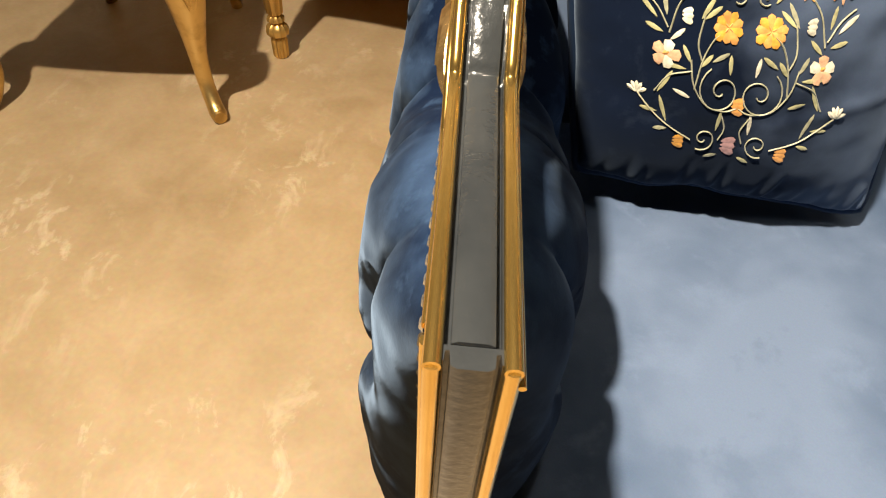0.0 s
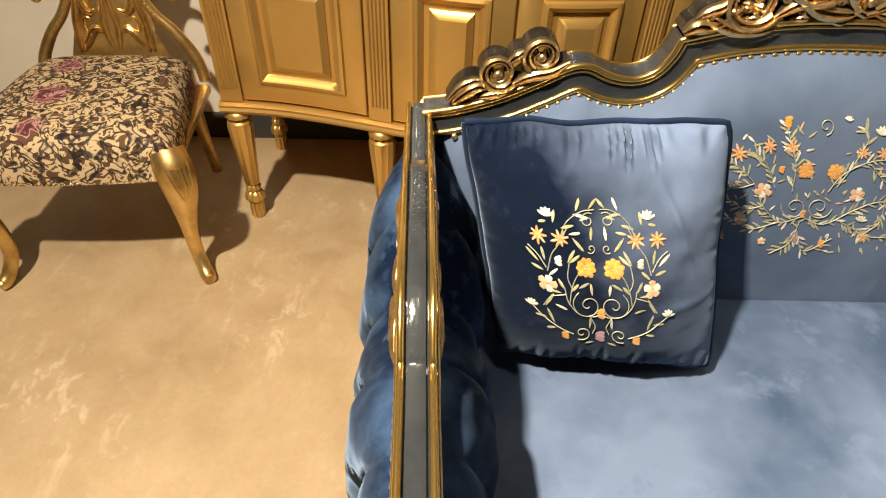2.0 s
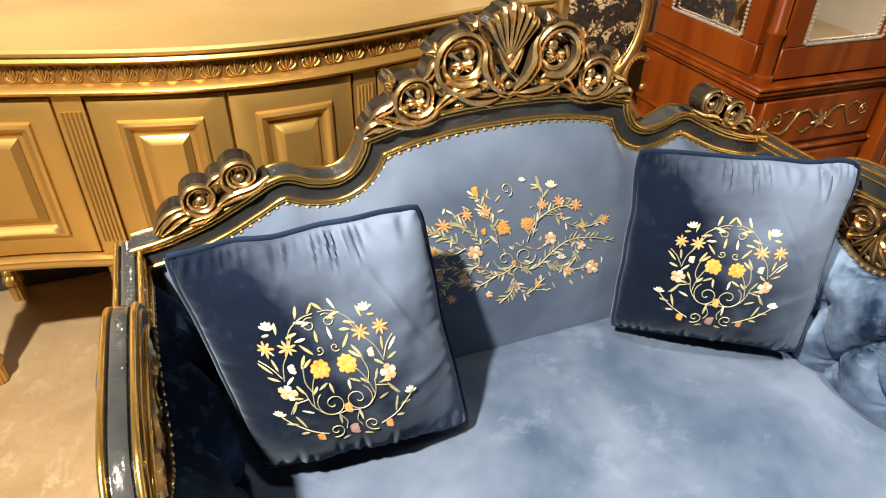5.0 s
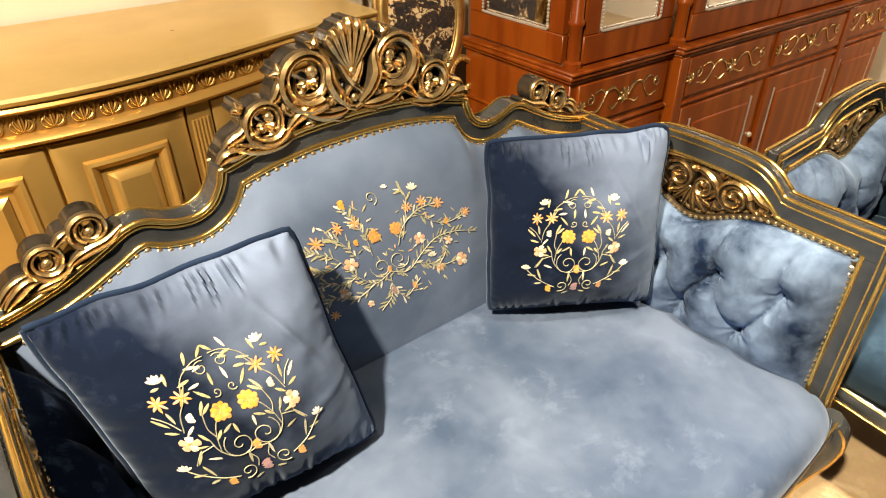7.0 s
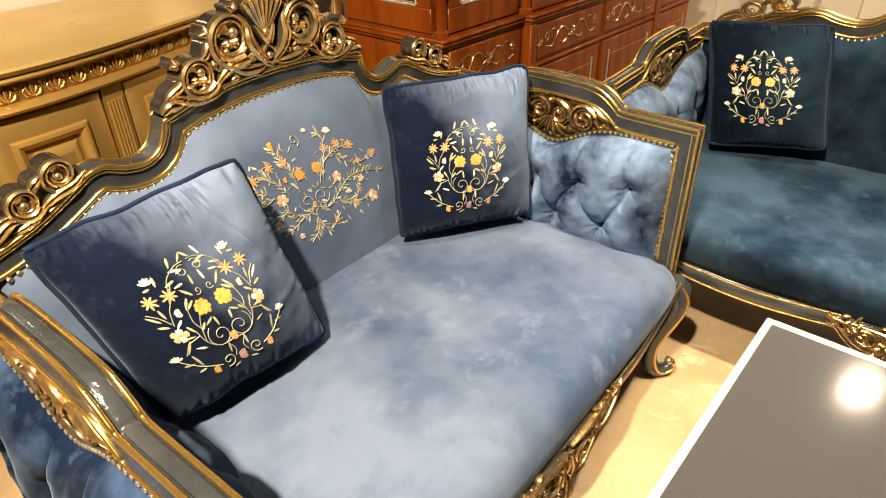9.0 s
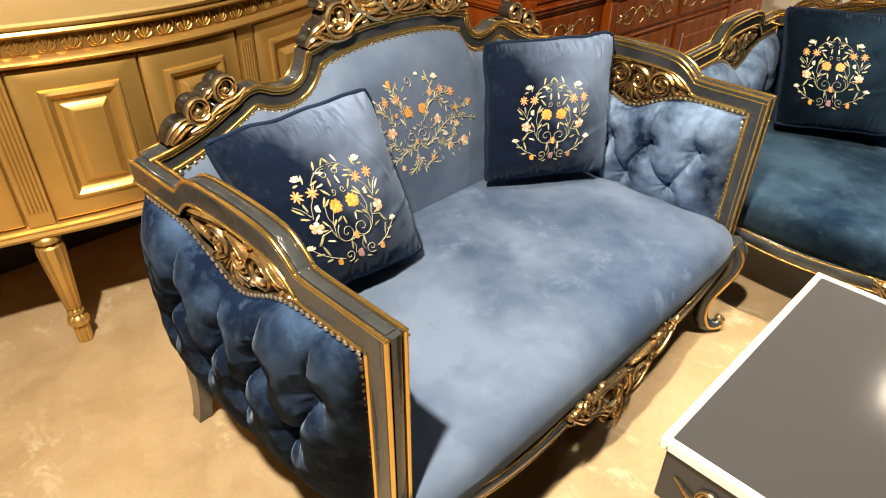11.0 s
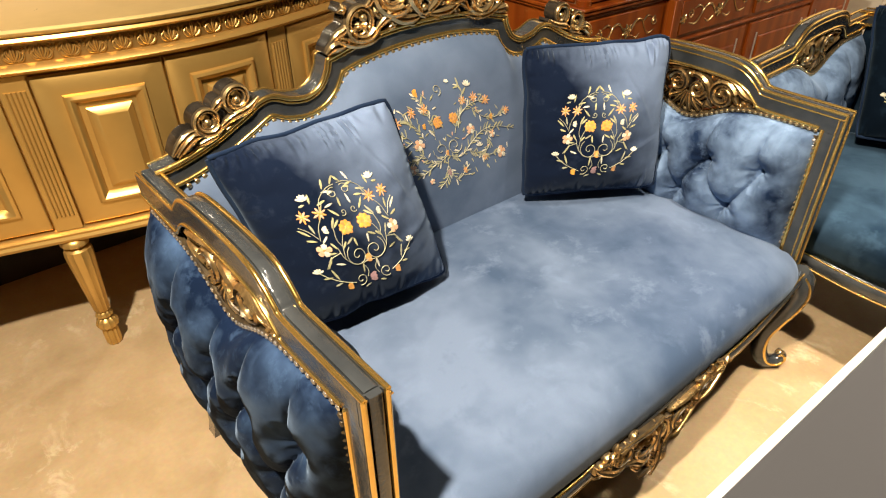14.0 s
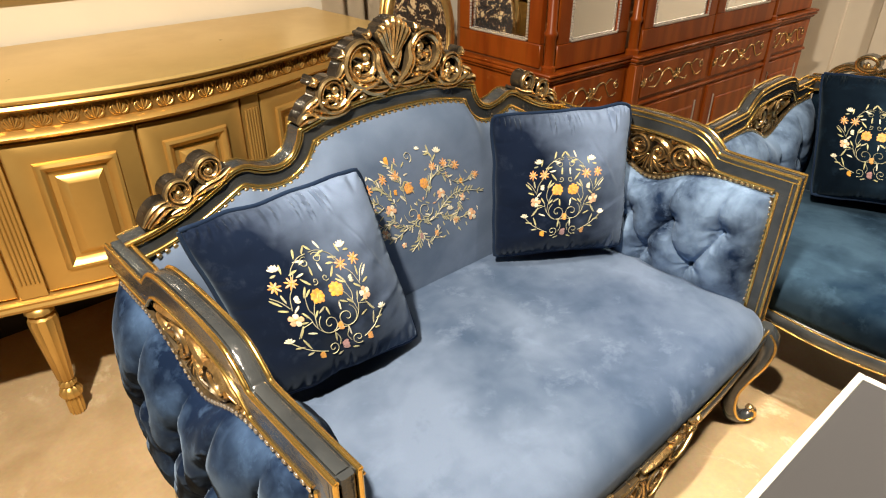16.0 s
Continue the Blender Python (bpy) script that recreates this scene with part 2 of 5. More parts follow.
def tapestry(name, share):
    """Cream woven cloth with fine dark scrolls, roses and dark leaf masses that cover a share of it."""
    m, n, l, b = shader(name, (0.5, 0.4, 0.25), 0.85)
    co = coords(n, l)
    v = node(n, "ShaderNodeTexVoronoi", Scale=7.0, Randomness=0.7)
    w = node(n, "ShaderNodeTexNoise", Scale=16.0, Detail=1.0, Roughness=0.4, Distortion=1.6)
    k = node(n, "ShaderNodeTexNoise", Scale=42.0, Detail=0.5, Distortion=1.2)
    x = node(n, "ShaderNodeTexNoise", Scale=15.0, Detail=2.0, Distortion=1.5)
    f = node(n, "ShaderNodeTexNoise", Scale=520.0, Detail=1.0)
    for t in (v, w, k, x, f):
        l.new(co, t.inputs["Vector"])
    cream, dark = (0.46, 0.34, 0.185), (0.030, 0.018, 0.014)
    vine = ramp(n, l, w.outputs[0], [(0.455, cream), (0.475, dark), (0.515, (0.07, 0.045, 0.03)), (0.53, (0.36, 0.28, 0.16)), (0.56, cream)])
    curl = ramp(n, l, k.outputs[0], [(0.40, (0.20, 0.13, 0.08)), (0.425, (1, 1, 1)), (0.60, (1, 1, 1)), (0.625, (0.16, 0.10, 0.06))])
    mass = ramp(n, l, x.outputs[0], [(share - 0.02, (0.05, 0.03, 0.02)), (share, (1, 1, 1)), (1.0, (1, 1, 1))])
    c = mix(n, l, 1.0, mix(n, l, 1.0, vine, curl, "MULTIPLY"), mass, "MULTIPLY")
    rose = ramp(n, l, v.outputs[0], [(0.34, (1, 1, 1)), (0.44, (0, 0, 0))])
    pet = ramp(n, l, k.outputs[0], [(0.40, (0.06, 0.012, 0.014)), (0.48, (0.20, 0.05, 0.055)), (0.52, (0.46, 0.27, 0.22)), (0.60, (0.16, 0.04, 0.045))])
    sel = n.new("ShaderNodeSeparateColor")
    l.new(v.outputs["Color"], sel.inputs[0])
    pick = n.new("ShaderNodeMath")
    pick.operation = "GREATER_THAN"
    pick.inputs[1].default_value = 0.62
    l.new(sel.outputs[0], pick.inputs[0])
    fac = mix(n, l, 1.0, rose, pick.outputs[0], "MULTIPLY")
    c = mix(n, l, fac, c, pet)
    l.new(mix(n, l, 0.3, c, f.outputs[1], "OVERLAY"), b.inputs["Base Color"])
    bump(n, l, b, w.outputs[0], 0.4, 0.002)
    return m


def thread(name, colour):
    m, n, l, b = shader(name, colour, 0.5)
    co = coords(n, l)
    f = node(n, "ShaderNodeTexNoise", Scale=160.0, Detail=2.0)
    l.new(co, f.inputs["Vector"])
    l.new(ramp(n, l, f.outputs[0], [(0.3, tuple(v * 0.62 for v in colour)), (0.65, colour)]), b.inputs["Base Color"])
    b.inputs["Sheen Weight"].default_value = 0.25
    bump(n, l, b, f.outputs[0], 0.6, 0.001)
    return m


ORANGE, YELLOW, PEACH = thread("orange_thread", (0.80, 0.37, 0.09)), thread("yellow_thread", (0.86, 0.40, 0.05)), thread("peach_thread", (0.82, 0.48, 0.28))
IVORY, MAUVE, SAGE, OLIVE = thread("ivory_thread", (0.85, 0.80, 0.62)), thread("mauve_thread", (0.42, 0.24, 0.24)), thread("sage_thread", (0.42, 0.41, 0.27)), thread("olive_thread", (0.52, 0.49, 0.25))
THREADS = [ORANGE, YELLOW, PEACH, IVORY, MAUVE, SAGE, OLIVE]
FLOOR, WALL, MAHOGANY = concrete(), plaster("cream_wall_paint", (0.72, 0.66, 0.55)), mahogany()
TAPESTRY, DARK_TAPESTRY = tapestry("floral_tapestry", 0.38), tapestry("dark_floral_tapestry", 0.51)
# unseen ceiling and walls, coloured dark so that they bounce little light
CEILING = plaster("unseen_dark_ceiling", (0.11, 0.105, 0.10))
FAR_WALL = plaster("unseen_dark_wall", (0.09, 0.076, 0.062))
SKIRT = plaster("dark_skirting_paint", (0.035, 0.03, 0.028))
CURTAIN = plaster("beige_curtain_cloth", (0.62, 0.52, 0.38))
TABLE_TOP = shader("grey_gloss_table_top", (0.055, 0.055, 0.058), 0.12)[0]
TABLE_BODY = shader("charcoal_table_paint", (0.03, 0.032, 0.036), 0.3)[0]
WHITE_TRIM = plaster("white_table_trim", (0.82, 0.80, 0.74))
SILVER_BEAD = shader("silver_beading", (0.75, 0.70, 0.62), 0.3, 0.7)[0]
GLASS = shader("cabinet_glass", (0.9, 0.85, 0.75), 0.03, 0.0, Transmission_Weight=1.0)[0]
MIRROR = shader("mirror_glass", (0.85, 0.85, 0.82), 0.03, 1.0)[0]
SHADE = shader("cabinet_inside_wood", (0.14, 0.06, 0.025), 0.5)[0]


# ---- building helpers ----
def thing(name, label, category, group="", m=None, kind=""):
    ob = new(name)
    ob.empty_display_size = 0.05
    if m:
        ob.matrix_world = m
    return tagged(ob, label, category, group, kind)


def part(name, bm, material, parent=None, label="", smooth=True, kind=""):
    me = bpy.data.meshes.new(name)
    bmesh.ops.recalc_face_normals(bm, faces=bm.faces)
    if smooth:
        for f in bm.faces:
            f.smooth = True
    bm.to_mesh(me)
    bm.free()
    for mt in material if isinstance(material, list) else [material]:
        me.materials.append(mt)
    if smooth:
        me.set_sharp_from_angle(angle=radians(41))
    ob = new(name, me)
    ob.parent = parent
    return tagged(ob, label, kind=kind)


def box(bm, x0, x1, y0, y1, z0, z1, bevel=0.0):
    r = bmesh.ops.create_cube(bm, size=1.0, matrix=Matrix.Translation(((x0 + x1) / 2, (y0 + y1) / 2, (z0 + z1) / 2)) @ Matrix.Diagonal((x1 - x0, y1 - y0, z1 - z0, 1)))
    if bevel:
        es = list({e for v in r["verts"] for e in v.link_edges})
        bmesh.ops.bevel(bm, geom=es, offset=bevel, segments=1, affect="EDGES")
    return bm


def boxed(x0, x1, y0, y1, z0, z1, bevel=0.003):
    return box(bmesh.new(), x0, x1, y0, y1, z0, z1, bevel)


def rings(bm, loops, close=True, caps=True):
    """Skins a row of vertex loops."""
    vs = [[bm.verts.new(p) for p in lp] for lp in loops]
    k = len(vs[0])
    for a, b in zip(vs, vs[1:]):
        for i in range(k if close else k - 1):
            j = (i + 1) % k
            bm.faces.new((a[i], a[j], b[j], b[i]))
    if caps and close and k > 2:
        bm.faces.new(vs[0][::-1])
        bm.faces.new(vs[-1])
    return bm


def tangents(pts):
    n = len(pts)
    return [(pts[min(i + 1, n - 1)] - pts[max(i - 1, 0)]).normalized() for i in range(n)]


def sweep(bm, pts, section, b):
    """Section (s along b, h across) along a path that lies in a plane with the normal b."""
    pts = [Vector(p) for p in pts]
    b = Vector(b)
    out = []
    for p, t in zip(pts, tangents(pts)):
        n = b.cross(t).normalized()
        out.append([p + b * s + n * h for s, h in section])
    return rings(bm, out)


def tube(bm, pts, radii, sides=8, flat=1.0, axis=None):
    """A round tube; flat squeezes it along axis."""
    sides = 10 if sides == 8 else sides
    pts = [Vector(p) for p in pts]
    if isinstance(radii, (int, float)):
        radii = [radii] * len(pts)
    ts = tangents(pts)
    ref = Vector(axis) if axis else (Vector((0, 0, 1)) if abs(ts[0].z) < 0.9 else Vector((1, 0, 0)))
    out = []
    for p, t, r in zip(pts, ts, radii):
        s = t.cross(ref)
        if s.length < 1e-4:
            s = t.orthogonal()
        s.normalize()
        u = s.cross(t).normalized()
        if not axis:
            ref = u
        out.append([p + s * (math.cos(a) * r) + u * (math.sin(a) * r * flat) for a in (math.tau * i / sides for i in range(sides))])
    return rings(bm, out)


def ball(bm, at, r, squash=(1, 1, 1), seg=8):
    bmesh.ops.create_uvsphere(bm, u_segments=seg, v_segments=max(4, seg // 2 + 1), radius=r, matrix=Matrix.Translation(at) @ Matrix.Diagonal((*squash, 1)))


def lathe(bm, profile, at=(0, 0, 0), sides=16, flutes=0, depth=0.0):
    out = []
    for r, z in profile:
        out.append([Vector(at) + Vector(((r - (depth if flutes and i % 2 else 0)) * math.cos(math.tau * i / sides), (r - (depth if flutes and i % 2 else 0)) * math.sin(math.tau * i / sides), z)) for i in range(sides)])
    return rings(bm, out)


def smooth_line(pts, per=6):
    """Catmull-Rom through points of any dimension."""
    P = [np.array(p, float) for p in pts]
    P = [2 * P[0] - P[1]] + P + [2 * P[-1] - P[-2]]
    out = []
    for i in range(1, len(P) - 2):
        a, b, c, d = P[i - 1:i + 3]
        for k in range(per):
            t = k / per
            out.append(0.5 * (2 * b + (c - a) * t + (2 * a - 5 * b + 4 * c - d) * t * t + (3 * b - a - 3 * c + d) * t ** 3))
    out.append(P[-2])
    return out


def spiral(cx, cy, r0, r1, a0, turns, w0, w1, n=26):
    """A volute: rows of x, y, width."""
    out = []
    for i in range(n + 1):
        k = i / n
        a = radians(a0) + math.tau * turns * k
        r = r0 + (r1 - r0) * k
        out.append((cx + r * math.cos(a), cy + r * math.sin(a), w0 + (w1 - w0) * k))
    return out


def grid_surface(fn, nu, nv):
    bm = bmesh.new()
    vs = [[bm.verts.new(fn(i / nu, j / nv)) for j in range(nv + 1)] for i in range(nu + 1)]
    for i in range(nu):
        for j in range(nv):
            bm.faces.new((vs[i][j], vs[i + 1][j], vs[i + 1][j + 1], vs[i][j + 1]))
    return bm


def carve(strokes, place, rim=None):
    """Carved strokes, rows of x, y, width, on the frame place(x, y, out): gilded ridges with dark grooves. Returns a bmesh for each stroke, and of the dark slab behind it if rim gives its depth."""
    fronts, backs = [], []
    for st in strokes:
        n = len(st)
        fl, bl = [], []
        for i, (x, y, w) in enumerate(st):
            ax, ay = st[max(i - 1, 0)][:2]
            bx, by = st[min(i + 1, n - 1)][:2]
            d = math.hypot(bx - ax, by - ay) or 1
            nx, ny = -(by - ay) / d, (bx - ax) / d
            h = w / 2
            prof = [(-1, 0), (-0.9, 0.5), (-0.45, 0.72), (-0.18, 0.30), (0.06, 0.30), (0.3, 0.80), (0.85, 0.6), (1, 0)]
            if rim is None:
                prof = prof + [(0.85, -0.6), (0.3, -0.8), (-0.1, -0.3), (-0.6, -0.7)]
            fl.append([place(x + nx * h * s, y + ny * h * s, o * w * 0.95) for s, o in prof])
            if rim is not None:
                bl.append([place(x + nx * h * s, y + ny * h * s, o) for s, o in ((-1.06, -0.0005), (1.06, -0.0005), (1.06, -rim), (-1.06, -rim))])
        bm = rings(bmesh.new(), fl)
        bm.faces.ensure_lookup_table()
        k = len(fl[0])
        # recesses and flanks darkened by material, face by face
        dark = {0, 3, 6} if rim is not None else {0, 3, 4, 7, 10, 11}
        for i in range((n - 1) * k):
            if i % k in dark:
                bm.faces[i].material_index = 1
        fronts.append(bm)
        if rim is not None:
            backs.append(rings(bmesh.new(), bl))
    return fronts, backs


def joined(parts):
    """One bmesh out of several."""
    me = bpy.data.meshes.new("join")
    out = bmesh.new()
    for bm in parts:
        bm.to_mesh(me)
        bm.free()
        out.from_mesh(me)
    bpy.data.meshes.remove(me)
    return out


def mirrored(strokes):
    return strokes + [[(-x, y, w) for x, y, w in st] for st in strokes]


def line(*pts, per=5):
    return [tuple(p) for p in smooth_line(pts, per)]


# ---- the setting ----
X0, X1, Y0, Y1, H = -4.5, 4.7, -6.0, 1.88, 2.8
part("floor", boxed(X0 - 0.1, X1 + 0.1, Y0 - 0.1, Y1 + 0.1, -0.1, 0.0, 0), FLOOR, None, "worn beige cement floor with pale scuffs", False, "structure")
part("ceiling", boxed(X0 - 0.1, X1 + 0.1, Y0 - 0.1, Y1 + 0.1, H, H + 0.1, 0), CEILING, None, "unseen grey ceiling, kept dark to bounce little light", False, "structure")
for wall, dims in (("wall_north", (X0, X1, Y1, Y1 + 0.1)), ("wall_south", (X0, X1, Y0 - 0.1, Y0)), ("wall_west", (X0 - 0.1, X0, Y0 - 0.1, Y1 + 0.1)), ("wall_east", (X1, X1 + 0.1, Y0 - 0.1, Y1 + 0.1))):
    part(wall, boxed(*dims, 0.0, H, 0), WALL if wall in ("wall_north", "wall_east") else FAR_WALL, None, "plain cream painted wall" if wall in ("wall_north", "wall_east") else "unseen brown wall, kept dark to bounce little light", False, "structure")
part("baseboard", boxed(X0, X1, Y1 - 0.016, Y1, 0.0, 0.1), SKIRT, None, "dark skirting along the cream wall", True, "structure")


for k in range(5):
    part("trim", boxed(X1 - 0.03, X1, 1.50 - 0.44 * k, 1.74 - 0.44 * k, 0.0, H, 0.008), WALL, None, "shallow cream pilaster on the wall", True, "structure")


def curtain(x0, x1, y, z0, z1):
    def fn(u, v):
        x = x0 + (x1 - x0) * u
        return Vector((x, y + 0.03 * math.sin(x * 62) + 0.012 * math.sin(x * 23 + 4 * v), z0 + (z1 - z0) * v))
    bm = grid_surface(fn, 90, 14)
    bmesh.ops.solidify(bm, geom=bm.faces[:], thickness=0.003)
    return tagged(part("curtain", bm, CURTAIN, None, "beige curtain hanging in folds against the wall"), category="curtain")


curtain(1.14, 1.62, Y1 - 0.07, 0.02, 2.6)


# ---- embroidery ----
def petal(bm, at, ang, length, width, lift, put, index, tip=1.0):
    """One padded stitch field, pointed at both ends."""
    c, s = math.cos(ang), math.sin(ang)
    rows = [(0.0, 0.12, 0), (0.25, 0.75, 0.7), (0.55, 1.0, 1.0), (0.85, 0.6 * tip + 0.1, 0.7), (1.0, 0.08, 0)]
    vs = []
    for k, w, h in rows:
        vs.append([bm.verts.new(put(at[0] + c * length * k - s * width * 0.5 * w * o, at[1] + s * length * k + c * width * 0.5 * w * o, 0.55 * lift * (0.35 + 0.65 * h * (1 if o == 0 else 0)))) for o in (-1, 0, 1)])
    for a, b in zip(vs, vs[1:]):
        for i in (0, 1):
            bm.faces.new((a[i], a[i + 1], b[i + 1], b[i])).material_index = index


def flower(kind, x, y, r, put, rnd):
    """Returns the bmesh of one embroidered flower of a kind: star, big, rose, tulip or bud."""
    bm = bmesh.new()
    a0 = rnd.uniform(0, 6)
    if kind == "star":
        for i in range(8):
            petal(bm, (x, y), a0 + math.tau * i / 8, r * rnd.uniform(0.85, 1.1), r * 0.30, 0.0022, put, 0 if i % 2 else 2)
        petal(bm, (x - r * 0.2, y), 0, r * 0.4, r * 0.4, 0.0032, put, 1)
    elif kind == "big":
        for i in range(9):
            petal(bm, (x, y), a0 + math.tau * i / 9, r * rnd.uniform(0.9, 1.1), r * 0.50, 0.003, put, 1 if i % 2 else 0, 1.5)
        for i in range(4):
            petal(bm, (x, y), a0 + 0.3 + math.tau * i / 4, r * 0.4, r * 0.16, 0.004, put, 0)
    elif kind == "rose":
        for i in range(5):
            petal(bm, (x, y), a0 + math.tau * i / 5, r * rnd.uniform(0.9, 1.1), r * 0.70, 0.003, put, (2, 3, 2, 3, 2)[i], 1.6)
        petal(bm, (x - r * 0.25, y), 0.4, r * 0.5, r * 0.35, 0.004, put, 0)
    elif kind == "tulip":
        for a in (0.5, 1.1, 1.57, 2.05, 2.6):
            petal(bm, (x, y - r * 0.5), a, r * 1.15, r * 0.42, 0.003, put, 3, 1.2)
    else:
        col = {"bud": 1, "mauve": 4, "orange": 0, "white": 3}[kind]
        for i in range(3):
            petal(bm, (x - r * 0.7, y + (i - 1) * r * 0.35), (i - 1) * 0.25, r * 1.4, r * 0.7, 0.0025, put, col, 1.4)
    return bm


def stem(bm, pts, put, w=0.0022, index=5):
    n = len(pts)
    vs = []
    for i, p in enumerate(pts):
        a, b = pts[max(i - 1, 0)], pts[min(i + 1, n - 1)]
        d = math.hypot(b[0] - a[0], b[1] - a[1]) or 1
        nx, ny = -(b[1] - a[1]) / d * w * 0.5, (b[0] - a[0]) / d * w * 0.5
        vs.append([bm.verts.new(put(p[0] + nx * o, p[1] + ny * o, 0.0015 if o == 0 else 0.0004)) for o in (-1, 0, 1)])
    for a, b in zip(vs, vs[1:]):
        for i in (0, 1):
            bm.faces.new((a[i], a[i + 1], b[i + 1], b[i])).material_index = index


def cushion_motif(parent, put):
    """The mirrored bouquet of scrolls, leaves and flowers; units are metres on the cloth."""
    k = 0.000303
    rnd = random.Random(4)

    def at(x, y, out):
        return put((x - 443) * k * 1.11 - 0.006, (430 - y) * k * 1.06 - 0.002, out)
    half = [("tulip", 208, 125, 38), ("star", 158, 235, 44), ("star", 262, 240, 44), ("big", 375, 367, 50), ("rose", 183, 465, 47), ("tulip", 95, 592, 34), ("white", 245, 345, 26), ("bud", 257, 757, 30)]
    for kd, x, y, r in half:
        for side in (0, 1):
            xx = x if side == 0 else 886 - x
            kind = "orange" if (kd == "bud" and side and y > 600) else kd
            f = flower(kind, 0, 0, r, lambda a, b, o, xx=xx, y=y: at(xx + a, y - b, o), rnd)
            part("embroidered_flower", f, THREADS, parent)
    for kind, x, y, r in (("orange", 443, 605, 32), ("mauve", 440, 750, 38)):
        part("embroidered_flower", flower(kind, 0, 0, r, lambda a, b, o, x=x, y=y: at(x + a, y - b, o), rnd), THREADS, parent)
    bm = bmesh.new()
    scrolls = [spiral(378, 560, 8, 82, 40, 1.55, 0, 0, 34), spiral(398, 152, 5, 36, 200, 1.3, 0, 0, 20), spiral(405, 277, 4, 24, 100, 1.1, 0, 0, 16), spiral(345, 735, 6, 48, 10, 1.3, 0, 0, 22)]
    vines = [line((262, 235), (300, 160), (370, 112), (430, 105)), line((190, 400), (215, 320), (258, 260), (300, 185)), line((300, 470), (285, 420), (300, 340)), line((285, 560), (300, 480), (330, 410), (360, 380)),
             line((155, 590), (200, 530), (270, 505)), line((440, 610), (400, 625), (330, 610), (280, 545), (265, 470)), line((100, 610), (150, 660), (205, 700), (300, 745)), line((395, 640), (415, 690), (400, 735)), line((185, 385), (150, 330), (105, 290))]
    leaves = [(345, 110, 70, 62), (405, 100, 50, 60), (330, 125, -10, 58), (270, 190, 15, 62), (235, 170, 80, 62), (205, 165, 190, 40), (412, 180, -95, 60), (320, 230, -50, 78), (305, 215, 10, 55), (290, 350, 60, 75), (300, 350, 40, 65), (180, 350, 100, 66), (150, 360, 135, 80), (170, 400, 160, 60),
              (195, 420, 40, 58), (265, 480, 120, 58), (300, 490, 50, 55), (335, 470, 30, 62), (400, 505, 95, 62), (165, 590, 60, 90), (215, 570, -20, 62), (205, 690, 110, 95), (170, 660, 175, 62), (210, 715, 190, 50), (385, 700, 85, 78), (250, 500, 175, 80), (360, 150, 20, 40), (480, 790, -20, 50)]
    for sc in scrolls + vines:
        for side in (1, -1):
            stem(bm, [(443 + side * (p[0] - 443), p[1]) for p in sc], at, 5.6, 5)
    for i, (x, y, ang, ln) in enumerate(leaves):
        for side in (1, -1):
            a = -radians(ang)
            dx, dy = math.cos(a) * side, math.sin(a)
            petal(bm, (443 + side * (x - 443), y), math.atan2(dy, dx), ln, 15, 0.0018, at, 6 if (i + (side > 0)) % 3 else (5 if i % 2 else 3))
    part("embroidered_vine", bm, THREADS, parent)


